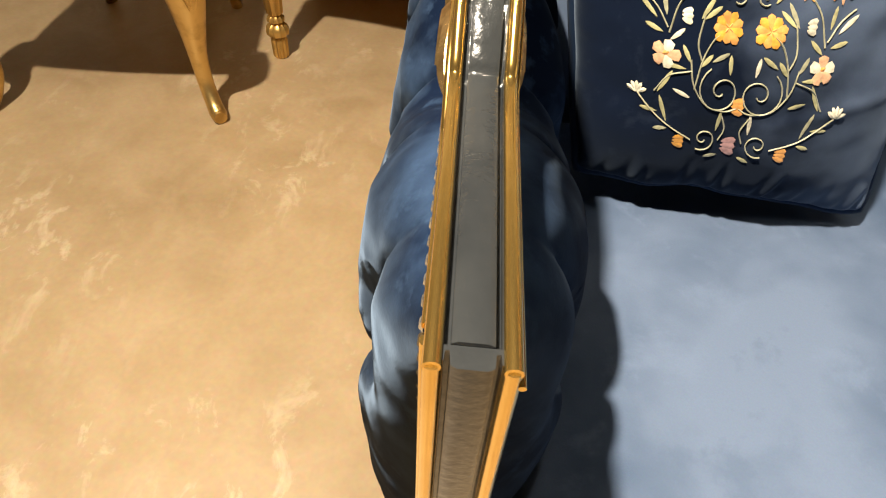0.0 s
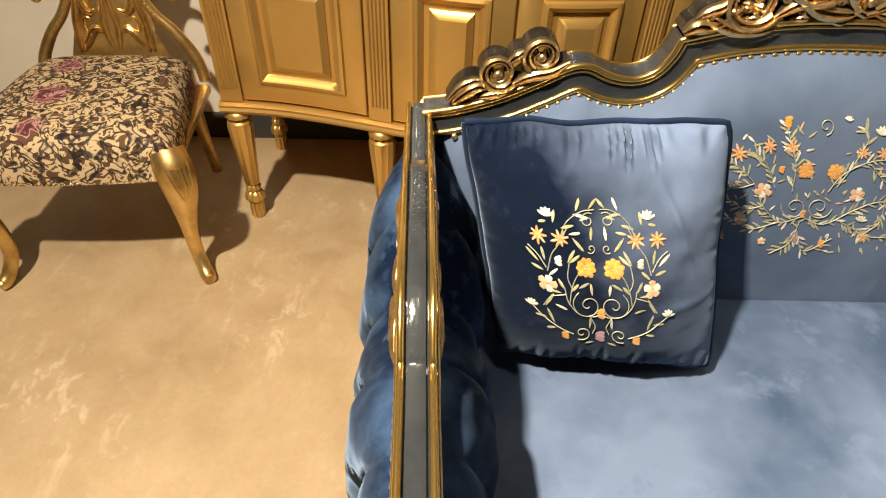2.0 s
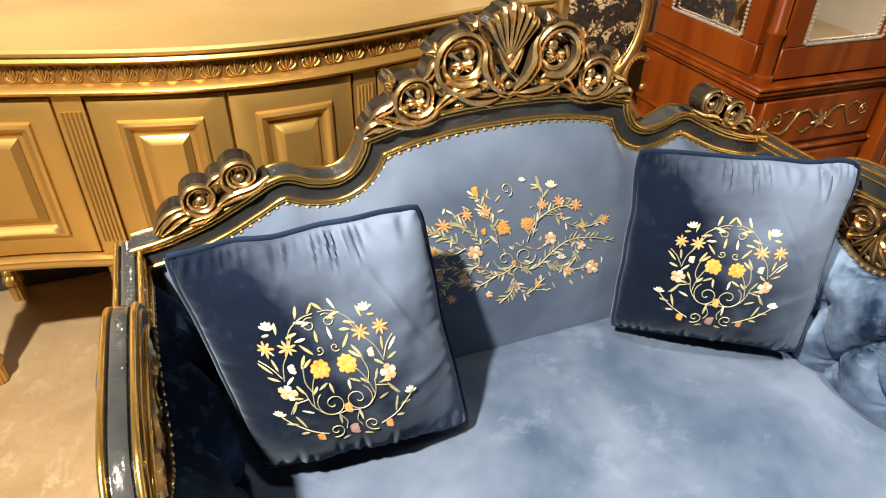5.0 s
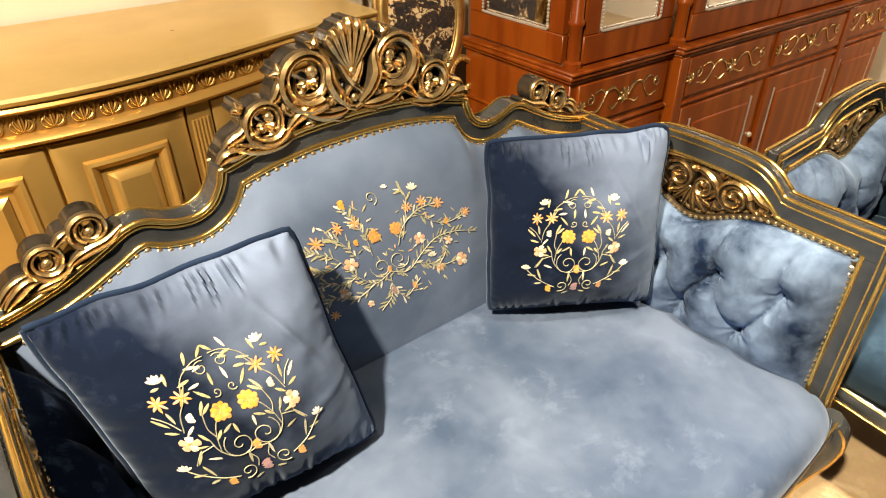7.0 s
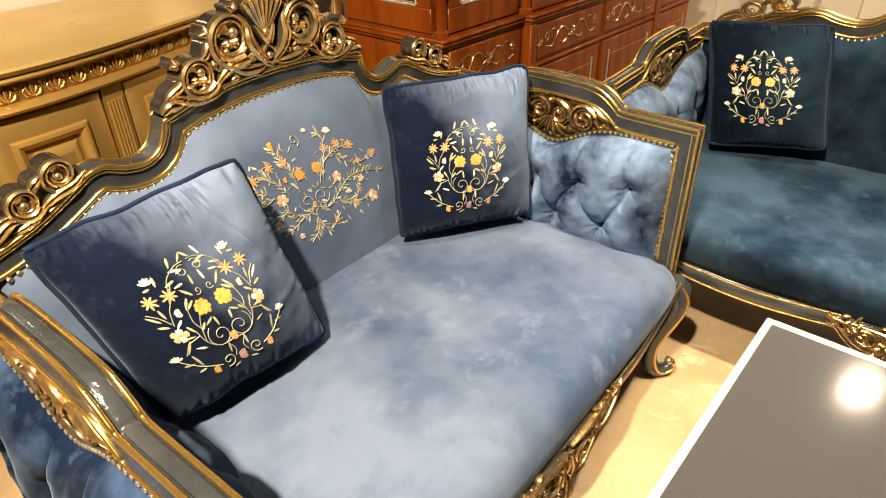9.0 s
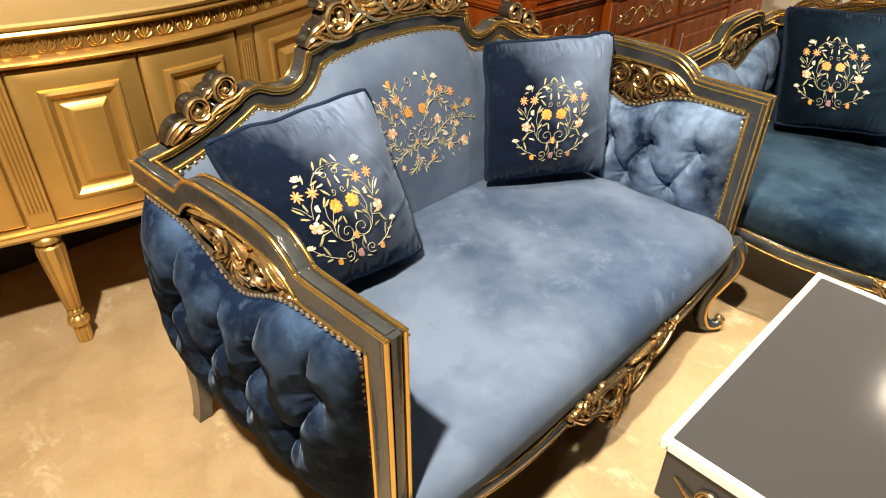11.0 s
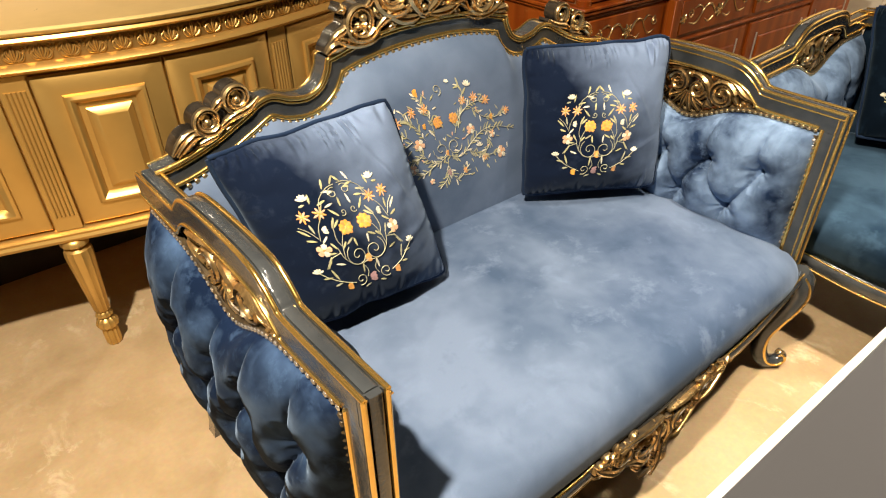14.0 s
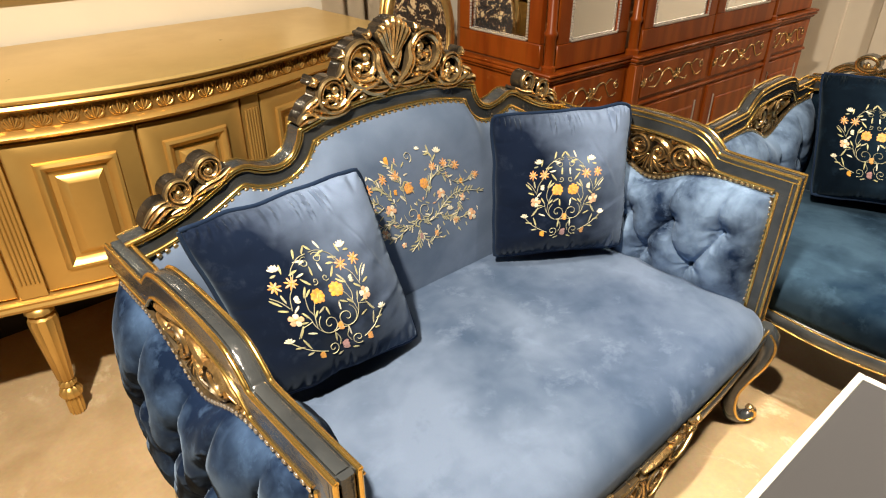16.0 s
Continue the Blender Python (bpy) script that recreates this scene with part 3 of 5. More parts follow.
def back_motif(parent, put):
    """The looser spray on the backrest."""
    rnd = random.Random(9)

    def at(x, y, out):
        dx, dy = x - 930, y - 430
        return put(0.6211 + 0.001249 * dx + 0.000155 * dy, 0.6821 - 0.000254 * dx - 0.001317 * dy, out)
    blooms = [("big", 915, 407, 14), ("big", 955, 400, 14), ("rose", 865, 447, 15), ("rose", 997, 425, 14), ("rose", 1078, 482, 16), ("rose", 843, 496, 12), ("star", 858, 385, 13), ("star", 888, 380, 13),
              ("star", 820, 403, 15), ("star", 1012, 362, 13), ("star", 1043, 368, 14), ("star", 983, 367, 12), ("star", 1098, 392, 12), ("rose", 1055, 440, 10), ("star", 797, 490, 13), ("star", 818, 531, 12), ("star", 1030, 489, 11)]
    small = [("tulip", 1000, 335, 12), ("tulip", 1017, 460, 11), ("bud", 875, 350, 9), ("bud", 882, 412, 7), ("rose", 883, 526, 8), ("mauve", 930, 512, 9), ("orange", 972, 512, 9), ("orange", 930, 470, 8), ("orange", 797, 446, 9), ("bud", 1055, 403, 8), ("tulip", 952, 330, 7)]
    for kd, x, y, r in blooms + small:
        part("embroidered_flower", flower(kd, 0, 0, r * 0.84, lambda a, b, o, x=x, y=y: at(x + a, y - b, o), rnd), THREADS, parent)
    bm = bmesh.new()
    for s in (spiral(915, 462, 3, 20, 40, 1.4, 0, 0, 20), spiral(950, 455, 3, 20, 140, -1.4, 0, 0, 20), spiral(925, 345, 2, 11, 0, 1.2, 0, 0, 14)):
        stem(bm, s, at, 1.4)
    vines = [line((930, 475), (900, 490), (870, 470), (850, 440), (820, 420), (790, 410)), line((930, 475), (965, 480), (1000, 450), (1030, 430), (1070, 425), (1118, 432)), line((930, 480), (925, 520), (900, 545)), line((900, 490), (860, 510), (820, 500), (790, 540)),
             line((965, 420), (975, 390), (985, 350), (975, 335)), line((1000, 380), (1030, 400), (1060, 405), (1095, 395)), line((880, 440), (860, 410), (840, 395)), line((1040, 425), (1045, 460), (1030, 485), (1075, 480)), line((930, 500), (950, 530), (985, 500)),
             line((905, 440), (900, 405), (885, 375), (872, 352)), line((955, 430), (968, 400), (1000, 375), (1040, 366)), line((985, 470), (1010, 478), (1030, 490)), line((850, 440), (825, 452), (797, 446)), line((870, 470), (845, 480), (815, 470), (800, 488))]
    for v in vines:
        stem(bm, v, at, 1.2)
        for i in range(1, len(v) - 1):
            ang = math.atan2(v[i + 1][1] - v[i - 1][1], v[i + 1][0] - v[i - 1][0])
            for side in (-1, 1):
                if rnd.random() < 0.66:
                    petal(bm, v[i], ang + side * rnd.uniform(0.45, 0.95), rnd.uniform(9, 19), rnd.uniform(2.6, 4.2), 0.0012, at, rnd.choice((5, 5, 6, 6, 3)))
    for i in range(90):
        x, y = rnd.uniform(795, 1110), rnd.uniform(345, 540)
        if math.hypot((x - 945) / 165, (y - 440) / 100) < 1:
            petal(bm, (x, y), rnd.uniform(0, 6.28), rnd.uniform(8, 15), rnd.uniform(2.4, 3.6), 0.0012, at, rnd.choice((5, 6, 6, 3, 2)))
    part("embroidered_vine", bm, THREADS, parent)


# ---- cushions ----
def cushion(label, corners, puff=0.088, group="cushions on the sofas", stuff=None, seed=1):
    """A square cushion from its four seam corners: top left, top right, bottom right, bottom left as seen from its front."""
    tl, tr, br, bl = (Vector(c) for c in corners)
    stuff = stuff or CUSHION_VELVET
    c = (tl + tr + br + bl) / 4
    ux = ((tr - tl) + (br - bl)).normalized()
    uy = ((tl - bl) + (tr - br))
    uz = ux.cross(uy).normalized()
    uy = uz.cross(ux)
    m = Matrix((ux, uy, uz)).transposed().to_4x4()
    m.translation = c
    inv = m.inverted()
    ltl, ltr, lbr, lbl = (inv @ v for v in (tl, tr, br, bl))
    root = thing("throw_cushion", label, "cushion", group, m)

    def flat(u, v):
        a, b = ltl.lerp(ltr, u), lbl.lerp(lbr, u)
        p = b.lerp(a, v)
        s, t = 2 * u - 1, 2 * v - 1
        dx = -0.007 * (1 - t * t) * s * abs(s) ** 2 + 0.004 * noise.noise(Vector((v * 5, seed, s))) * abs(s) ** 6
        dy = -0.007 * (1 - s * s) * t * abs(t) ** 2 + 0.005 * noise.noise(Vector((u * 6, seed + 3, t))) * abs(t) ** 6
        rounded = 1 - 0.035 * abs(s * t) ** 9
        return Vector((p.x * rounded + dx, p.y * rounded + dy, p.z + 0.006 * noise.noise(Vector((u * 4, v * 4, seed + 7)))))

    def body(u, v, side):
        s, t = 2 * u - 1, 2 * v - 1
        h = (max(0.0, 1 - s * s) * max(0.0, 1 - t * t)) ** 0.47
        p = flat(u, v)
        q = Vector((p.x * 7 + seed, p.y * 7, side * 3.0))
        wr = (noise.noise(q) * 0.012 + noise.noise(q * 2.3) * 0.006 + noise.noise(q * 5.0) * 0.0025) * h
        # short gathers running in from the seams, longest under the upper one
        g = 0.0
        for d, along, reach, size, w in ((1 - t, p.x + 0.25 * p.y * noise.noise(Vector((p.x * 9, seed, 4))), 0.16, 0.0125, 400.0), (1 + t, p.x, 0.18, 0.0050, 300.0), (1 - s, p.y, 0.12, 0.0013, 240.0), (1 + s, p.y, 0.12, 0.0013, 240.0)):
            if d < 2.2 * reach:
                one = 1.5 * noise.noise(Vector((along * 34, seed, d * 0.6)))
                wave = math.sin(along * w + 5 * noise.noise(Vector((along * 14, seed + 1, d * 2))))
                g += size * wave * max(0.0, 0.6 + one) * min(1.0, d / 0.05) * max(0.0, 1 - d / (reach * (1.2 + 1.1 * max(one, -0.6)))) ** 1.2
        # a few long slack folds
        g += 0.0065 * math.exp(-((p.x - 0.10 + 0.55 * (p.y - 0.05)) / 0.007) ** 2) * max(0.0, 1 - abs(t - 0.35) * 2.2)
        g += 0.0055 * math.exp(-((p.y + 0.10 - 0.35 * p.x) / 0.008) ** 2) * max(0.0, s) * (1 - s * s)
        return p + Vector((0, 0, side * (puff * h + wr + g)))
    n = 132
    bm = bmesh.new()
    grid = {}
    for side in (1, -1):
        for i in range(n + 1):
            for j in range(n + 1):
                edge = i in (0, n) or j in (0, n)
                if edge and side == -1:
                    grid[side, i, j] = grid[1, i, j]
                else:
                    grid[side, i, j] = bm.verts.new(body(i / n, j / n, side))
        for i in range(n):
            for j in range(n):
                bm.faces.new([grid[side, *q] for q in ((i, j), (i + 1, j), (i + 1, j + 1), (i, j + 1))])
    part("cover", bm, stuff, root)
    rim = [flat(i / 30, 1) for i in range(30)] + [flat(1, 1 - i / 30) for i in range(30)] + [flat(1 - i / 30, 0) for i in range(30)] + [flat(0, i / 30) for i in range(31)]
    bm = bmesh.new()
    tube(bm, rim, 0.0062, 8)
    part("piping", bm, PIPING, root, "dark navy corded edge")
    w, h_ = (ltr - ltl).length, (ltl - lbl).length

    def put(x, y, out):
        u, v = 0.5 + (x - 0.012) / w * 0.90, 0.5 + (y - 0.012) / h_ * 0.98
        u, v = min(max(u, 0.02), 0.98), min(max(v, 0.02), 0.98)
        p = body(u, v, 1)
        e = 0.004
        nrm = (body(u + e, v, 1) - p).cross(body(u, v + e, 1) - p).normalized()
        return p + nrm * (out + 0.0008)
    cushion_motif(root, put)
    return root


# ---- sofas ----
def crest_line(k=1.0, c=0.6235):
    """Outer line of the back frame: rows of x, z; the arch ends in a corner, then an S curve falls to the arm."""
    arch = [(0.0, 0.940), (0.09, 0.937), (0.18, 0.925), (0.263, 0.904)]
    ess = [(0.263, 0.904), (0.270, 0.880), (0.288, 0.853), (0.318, 0.839), (0.355, 0.843), (0.392, 0.858), (0.425, 0.855), (0.47, 0.832), (0.53, 0.803), (0.60, 0.780), (0.655, 0.770)]
    half = [tuple(p) for p in smooth_line(arch, 6)][:-1] + [tuple(p) for p in smooth_line(ess, 5)]
    full = [(-x * k, z) for x, z in half[::-1]] + [(x * k, z) for x, z in half[1:]]
    return [(c + x, z) for x, z in full]


def offset_line(pts, d):
    """A parallel line; where it would loop over itself at a corner, points repeat their nearest sound neighbour."""
    out = []
    n = len(pts)
    for i, (x, z) in enumerate(pts):
        ax, az = pts[max(i - 1, 0)]
        bx, bz = pts[min(i + 1, n - 1)]
        ln = math.hypot(bx - ax, bz - az)
        out.append((x + (bz - az) / ln * d, z - (bx - ax) / ln * d))
    P = np.array(pts)
    good = [i for i, p in enumerate(out) if np.min(np.hypot(P[:, 0] - p[0], P[:, 1] - p[1])) >= 0.90 * abs(d)]
    return [out[min(good, key=lambda g: abs(g - i))] for i in range(n)]


def thin(pts, gap=0.0015):
    out = [pts[0]]
    for p in pts[1:]:
        if math.hypot(p[0] - out[-1][0], p[1] - out[-1][1]) > gap:
            out.append(p)
    return out


def spaced(pts, step):
    """Points at even steps along a polyline."""
    out, left = [], 0.0
    for a, b in zip(pts, pts[1:]):
        a, b = Vector(a), Vector(b)
        ln = (b - a).length
        while left <= ln and ln > 0:
            out.append(a.lerp(b, left / ln))
            left += step
        left -= ln
    return out


def nails(bm, pts, r, step, axis):
    for p in spaced(pts, step):
        sq = tuple(0.6 if abs(a) > 0.5 else 1.0 for a in axis)
        ball(bm, p, r, sq, 6)


def crest_strokes():
    s = [spiral(0.088, 1.018, 0.050, 0.030, -120, 1.15, 0.021, 0.008, 28), spiral(0.088, 1.012, 0.034, 0.022, 190, 0.55, 0.012, 0.005, 14),
         spiral(0.172, 0.963, 0.038, 0.024, -150, 1.2, 0.017, 0.007, 26), spiral(0.172, 0.955, 0.026, 0.018, 180, 0.5, 0.010, 0.004, 12),
         line((0.010, 0.955, 0.010), (0.030, 0.975, 0.018), (0.046, 1.005, 0.020), (0.046, 1.035, 0.012), (0.06, 1.058, 0.006)),
         line((0.012, 0.950, 0.006), (0.035, 0.948, 0.015), (0.070, 0.952, 0.018), (0.105, 0.972, 0.016), (0.130, 0.985, 0.006)),
         line((0.050, 0.968, 0.006), (0.075, 0.975, 0.016), (0.108, 0.962, 0.016), (0.135, 0.938, 0.006)),
         line((0.120, 0.930, 0.006), (0.150, 0.922, 0.014), (0.190, 0.920, 0.014), (0.225, 0.934, 0.014), (0.245, 0.945, 0.006)),
         line((0.195, 0.935, 0.006), (0.222, 0.925, 0.014), (0.246, 0.925, 0.018), (0.262, 0.912, 0.008)),
         line((0.115, 1.035, 0.006), (0.135, 1.018, 0.014), (0.148, 0.998, 0.012), (0.160, 0.990, 0.005)),
         line((0.20, 0.975, 0.004), (0.214, 0.955, 0.013), (0.236, 0.945, 0.012), (0.252, 0.93, 0.004)),
         line((0.0, 0.946, 0.008), (0.018, 0.956, 0.009), (0.016, 0.975, 0.008), (0.0, 0.99, 0.006)),
         line((0.02, 0.942, 0.005), (0.035, 0.937, 0.011), (0.052, 0.938, 0.004)),
         line((0.0, 0.996, 0.016), (0.012, 1.012, 0.012), (0.022, 1.03, 0.006))]
    s = mirrored(s)
    for i in range(7):
        a = radians(48 + 84 * i / 6)
        r = 0.074 - 0.010 * abs(i - 3) / 3
        s.append(line((0.006 * math.cos(a), 1.010 + 0.006 * math.sin(a), 0.006), (0.034 * math.cos(a), 1.016 + 0.036 * math.sin(a), 0.011), (r * 0.85 * math.cos(a), 1.028 + r * 0.85 * math.sin(a), 0.017), (r * math.cos(a), 1.030 + r * math.sin(a), 0.010)))
    # small leaves between the scrolls
    for x, y, t, ln in ((0.030, 0.962, 60, 0.030), (0.052, 0.956, 100, 0.026), (0.078, 0.940, 20, 0.032), (0.100, 0.945, 150, 0.026), (0.118, 0.958, 70, 0.030), (0.135, 0.968, 110, 0.026), (0.088, 1.012, 200, 0.024), (0.088, 1.014, 320, 0.022),
                        (0.172, 0.958, 210, 0.020), (0.172, 0.960, 330, 0.020), (0.150, 0.935, 30, 0.028), (0.200, 0.938, 120, 0.024), (0.222, 0.930, 60, 0.024), (0.128, 1.030, 40, 0.024), (0.205, 0.990, 30, 0.020), (0.066, 1.062, 70, 0.022)):
        for m in (1, -1):
            for k in (-1, 1):
                c1, s1 = math.cos(radians(t + 16 * k)), math.sin(radians(t + 16 * k))
                c2, s2 = math.cos(radians(t + 40 * k)), math.sin(radians(t + 40 * k))
                s.append(line((m * x, y, 0.004), (m * (x + ln * 0.5 * c1), y + ln * 0.5 * s1, 0.0125), (m * (x + ln * 0.5 * c1 + ln * 0.5 * c2), y + ln * 0.5 * s1 + ln * 0.5 * s2, 0.003), per=3))
    return s


def side_strokes():
    """The small double scroll over each shoulder, as offsets from the centre."""
    return [spiral(0.470, 0.872, 0.026, 0.015, -60, 1.25, 0.013, 0.006, 24), spiral(0.470, 0.868, 0.015, 0.008, 200, 0.6, 0.008, 0.004, 10), spiral(0.536, 0.842, 0.027, 0.016, -150, 1.25, 0.014, 0.006, 24), spiral(0.536, 0.838, 0.016, 0.009, 160, 0.6, 0.008, 0.004, 10),
            line((0.425, 0.862, 0.005), (0.452, 0.846, 0.012), (0.485, 0.838, 0.013), (0.512, 0.822, 0.006)), line((0.49, 0.880, 0.005), (0.508, 0.872, 0.012), (0.522, 0.858, 0.006)),
            line((0.548, 0.815, 0.005), (0.570, 0.818, 0.014), (0.592, 0.802, 0.013), (0.606, 0.786, 0.005)), line((0.556, 0.828, 0.004), (0.578, 0.826, 0.010), (0.598, 0.812, 0.010), (0.615, 0.790, 0.004)), line((0.51, 0.815, 0.005), (0.54, 0.806, 0.012), (0.57, 0.797, 0.005))]


def arm_strokes():
    """Pierced carving under the raised part of the arm rail: rows of depth, height, width."""
    s = [spiral(0.300, 0.718, 0.036, 0.012, 160, -1.4, 0.015, 0.007, 26), spiral(0.432, 0.722, 0.030, 0.010, 20, 1.4, 0.013, 0.006, 24), spiral(0.372, 0.715, 0.024, 0.009, 200, 1.2, 0.011, 0.005, 20),
         line((0.215, 0.722, 0.004), (0.245, 0.735, 0.013), (0.275, 0.756, 0.012), (0.33, 0.764, 0.006)), line((0.39, 0.762, 0.005), (0.44, 0.764, 0.012), (0.50, 0.752, 0.012), (0.545, 0.735, 0.004)),
         line((0.335, 0.70, 0.005), (0.345, 0.735, 0.013), (0.375, 0.752, 0.012), (0.41, 0.748, 0.005)), line((0.46, 0.70, 0.005), (0.485, 0.725, 0.013), (0.515, 0.728, 0.01), (0.54, 0.718, 0.004)), line((0.255, 0.70, 0.004), (0.268, 0.722, 0.010), (0.262, 0.745, 0.004))]
    for i in range(6):
        a = radians(205 + 26 * i)
        s.append(line((0.40 + 0.01 * math.cos(a), 0.70, 0.004), (0.40 + 0.035 * math.cos(a), 0.695 + 0.022 * math.sin(a), 0.009), (0.40 + 0.065 * math.cos(a), 0.69 + 0.042 * math.sin(a), 0.004)))
    for y, z, t in ((0.300, 0.715, 30), (0.300, 0.715, 210), (0.432, 0.72, 150), (0.432, 0.72, 330), (0.372, 0.712, 80), (0.345, 0.690, 250), (0.455, 0.690, 290), (0.268, 0.735, 160), (0.500, 0.735, 20), (0.335, 0.748, 100), (0.395, 0.742, 60), (0.470, 0.746, 120)):
        for k in (-1, 1):
            c1, s1 = math.cos(radians(t + 18 * k)), math.sin(radians(t + 18 * k))
            c2, s2 = math.cos(radians(t + 45 * k)), math.sin(radians(t + 45 * k))
            s.append(line((y, z, 0.004), (y + 0.012 * c1, z + 0.012 * s1, 0.009), (y + 0.012 * (c1 + c2), z + 0.012 * (s1 + s2), 0.003), per=3))
    for i in range(6):
        a = math.tau * i / 6
        s.append(line((0.238, 0.706, 0.004), (0.238 + 0.009 * math.cos(a), 0.706 + 0.009 * math.sin(a), 0.009), (0.238 + 0.016 * math.cos(a), 0.706 + 0.016 * math.sin(a), 0.004)))
    return s


def apron_strokes():
    """The pendant under the front rail: offsets from the centre, heights."""
    s = [spiral(0.060, 0.235, 0.034, 0.012, 100, 1.3, 0.014, 0.006, 24), spiral(0.128, 0.262, 0.026, 0.010, 60, 1.3, 0.012, 0.005, 22), line((0.01, 0.285, 0.006), (0.05, 0.288, 0.014), (0.10, 0.292, 0.012), (0.16, 0.295, 0.005)),
         line((0.02, 0.190, 0.005), (0.055, 0.185, 0.014), (0.090, 0.215, 0.013), (0.12, 0.225, 0.005)), line((0.10, 0.225, 0.005), (0.145, 0.235, 0.013), (0.180, 0.265, 0.012), (0.205, 0.290, 0.005)), line((0.012, 0.26, 0.008), (0.02, 0.22, 0.014), (0.012, 0.18, 0.008)),
         line((0.16, 0.28, 0.004), (0.18, 0.29, 0.010), (0.215, 0.297, 0.004)), line((0.035, 0.17, 0.004), (0.065, 0.168, 0.010), (0.085, 0.188, 0.004))]
    for i in range(6):
        a = radians(-82 + 24 * i)
        s.append(line((0.004, 0.155 - 0.006 * i, 0.005), (0.004 + 0.022 * math.cos(a), 0.150 - 0.008 * i + 0.02 * math.sin(a), 0.011), (0.006 + 0.040 * math.cos(a), 0.142 - 0.008 * i + 0.03 * math.sin(a), 0.004)))
    s.append(line((0.0, 0.20, 0.012), (0.0, 0.15, 0.014), (0.0, 0.085, 0.006)))
    # leaves that fill the gaps of the piercing
    for x, z, t in ((0.030, 0.272, 40), (0.030, 0.262, 300), (0.058, 0.236, 20), (0.058, 0.238, 200), (0.092, 0.262, 80), (0.094, 0.250, 300), (0.110, 0.285, 20), (0.128, 0.262, 250), (0.150, 0.268, 20), (0.165, 0.252, 80), (0.078, 0.205, 150), (0.030, 0.205, 60), (0.112, 0.232, 100), (0.185, 0.280, 0)):
        for k in (-1, 1):
            c1, s1 = math.cos(radians(t + 16 * k)), math.sin(radians(t + 16 * k))
            c2, s2 = math.cos(radians(t + 42 * k)), math.sin(radians(t + 42 * k))
            s.append(line((x, z, 0.004), (x + 0.013 * c1, z + 0.013 * s1, 0.008), (x + 0.013 * (c1 + c2), z + 0.013 * (s1 + s2), 0.003), per=3))
    # close small leaves, fewer and shorter towards the ends
    rnd = random.Random(12)
    for i in range(46):
        x = 0.015 + 0.19 * rnd.random()
        z = 0.298 - (0.298 - (0.135 + 0.75 * x)) * rnd.random()
        t = rnd.uniform(0, 360)
        q = rnd.uniform(0.009, 0.014)
        s.append(line((x, z, 0.004), (x + q * math.cos(radians(t)), z + q * math.sin(radians(t)), 0.009), (x + q * (math.cos(radians(t)) + math.cos(radians(t + 50))), z + q * (math.sin(radians(t)) + math.sin(radians(t + 50))), 0.003), per=3))
    # ribs of the pendant
    for i in range(8):
        z = 0.205 - 0.014 * i
        w = 0.034 - 0.0028 * i
        s.append(line((0.004, z - 0.012, 0.005), (0.5 * w, z - 0.008, 0.008), (w, z + 0.006, 0.007), (w + 0.004, z + 0.014, 0.003), per=3))
    return mirrored(s)


RAIL = [(0.0, 0.760), (0.10, 0.761), (0.195, 0.763), (0.212, 0.772), (0.236, 0.792), (0.268, 0.808), (0.32, 0.815), (0.40, 0.817), (0.48, 0.815), (0.525, 0.806), (0.552, 0.788), (0.570, 0.770), (0.585, 0.766), (0.66, 0.766), (0.757, 0.767)]


def panel_top(y):
    return 0.708 - 0.066 * math.exp(-((y - 0.39) / 0.105) ** 2)


TUFTS = [(0.137, 0.575), (0.271, 0.565), (0.405, 0.545), (0.54, 0.56), (0.20, 0.452), (0.338, 0.447), (0.475, 0.45), (0.61, 0.46)]


def tufted(y, z):
    """How far a button-tufted surface sinks at a place."""
    d = 0.0
    for ty, tz in TUFTS:
        r = math.hypot(y - ty, z - tz)
        if r < 0.09:
            pleat = 0.5 + 0.5 * math.cos(7 * math.atan2(z - tz, y - ty) + 40 * ty)
            d = max(d, math.exp(-(r / 0.013) ** 2), 0.46 * math.exp(-(r / 0.034) ** 2) + 0.16 * pleat * math.exp(-r / 0.016))

    def fold(q, k, far):
        """A sharp crease of the cloth in a shallow valley, fading towards its middle."""
        return (0.17 + 0.20 * far) * math.exp(-abs(q) / 0.0042) * k + 0.15 * math.exp(-(q / 0.024) ** 2) * k
    creases = 0.0
    for i, a in enumerate(TUFTS):
        for b in TUFTS[i + 1:]:
            L = math.hypot(a[0] - b[0], a[1] - b[1])
            if (a[1] > 0.5) != (b[1] > 0.5) and L < 0.155:
                t = ((y - a[0]) * (b[0] - a[0]) + (z - a[1]) * (b[1] - a[1])) / (L * L)
                if 0 <= t <= 1:
                    q = ((y - a[0]) * (b[1] - a[1]) - (z - a[1]) * (b[0] - a[0])) / L
                    q += 0.010 * math.sin(math.pi * t) * (1 if i % 2 else -0.6)
                    creases = max(creases, fold(q, 1.0, abs(2 * t - 1)))
    for ty, tz in TUFTS:
        up = z - tz if tz > 0.5 else tz - z
        if up > 0:
            q = y - ty - 0.10 * up - 0.006 * math.sin(up * 40)
            creases = max(creases, fold(q, max(0.0, 1 - up / 0.20), math.exp(-up / 0.03)))
    return max(d, creases, 0.75 * (d + creases) if d > 0.05 and creases > 0.05 else 0.0)


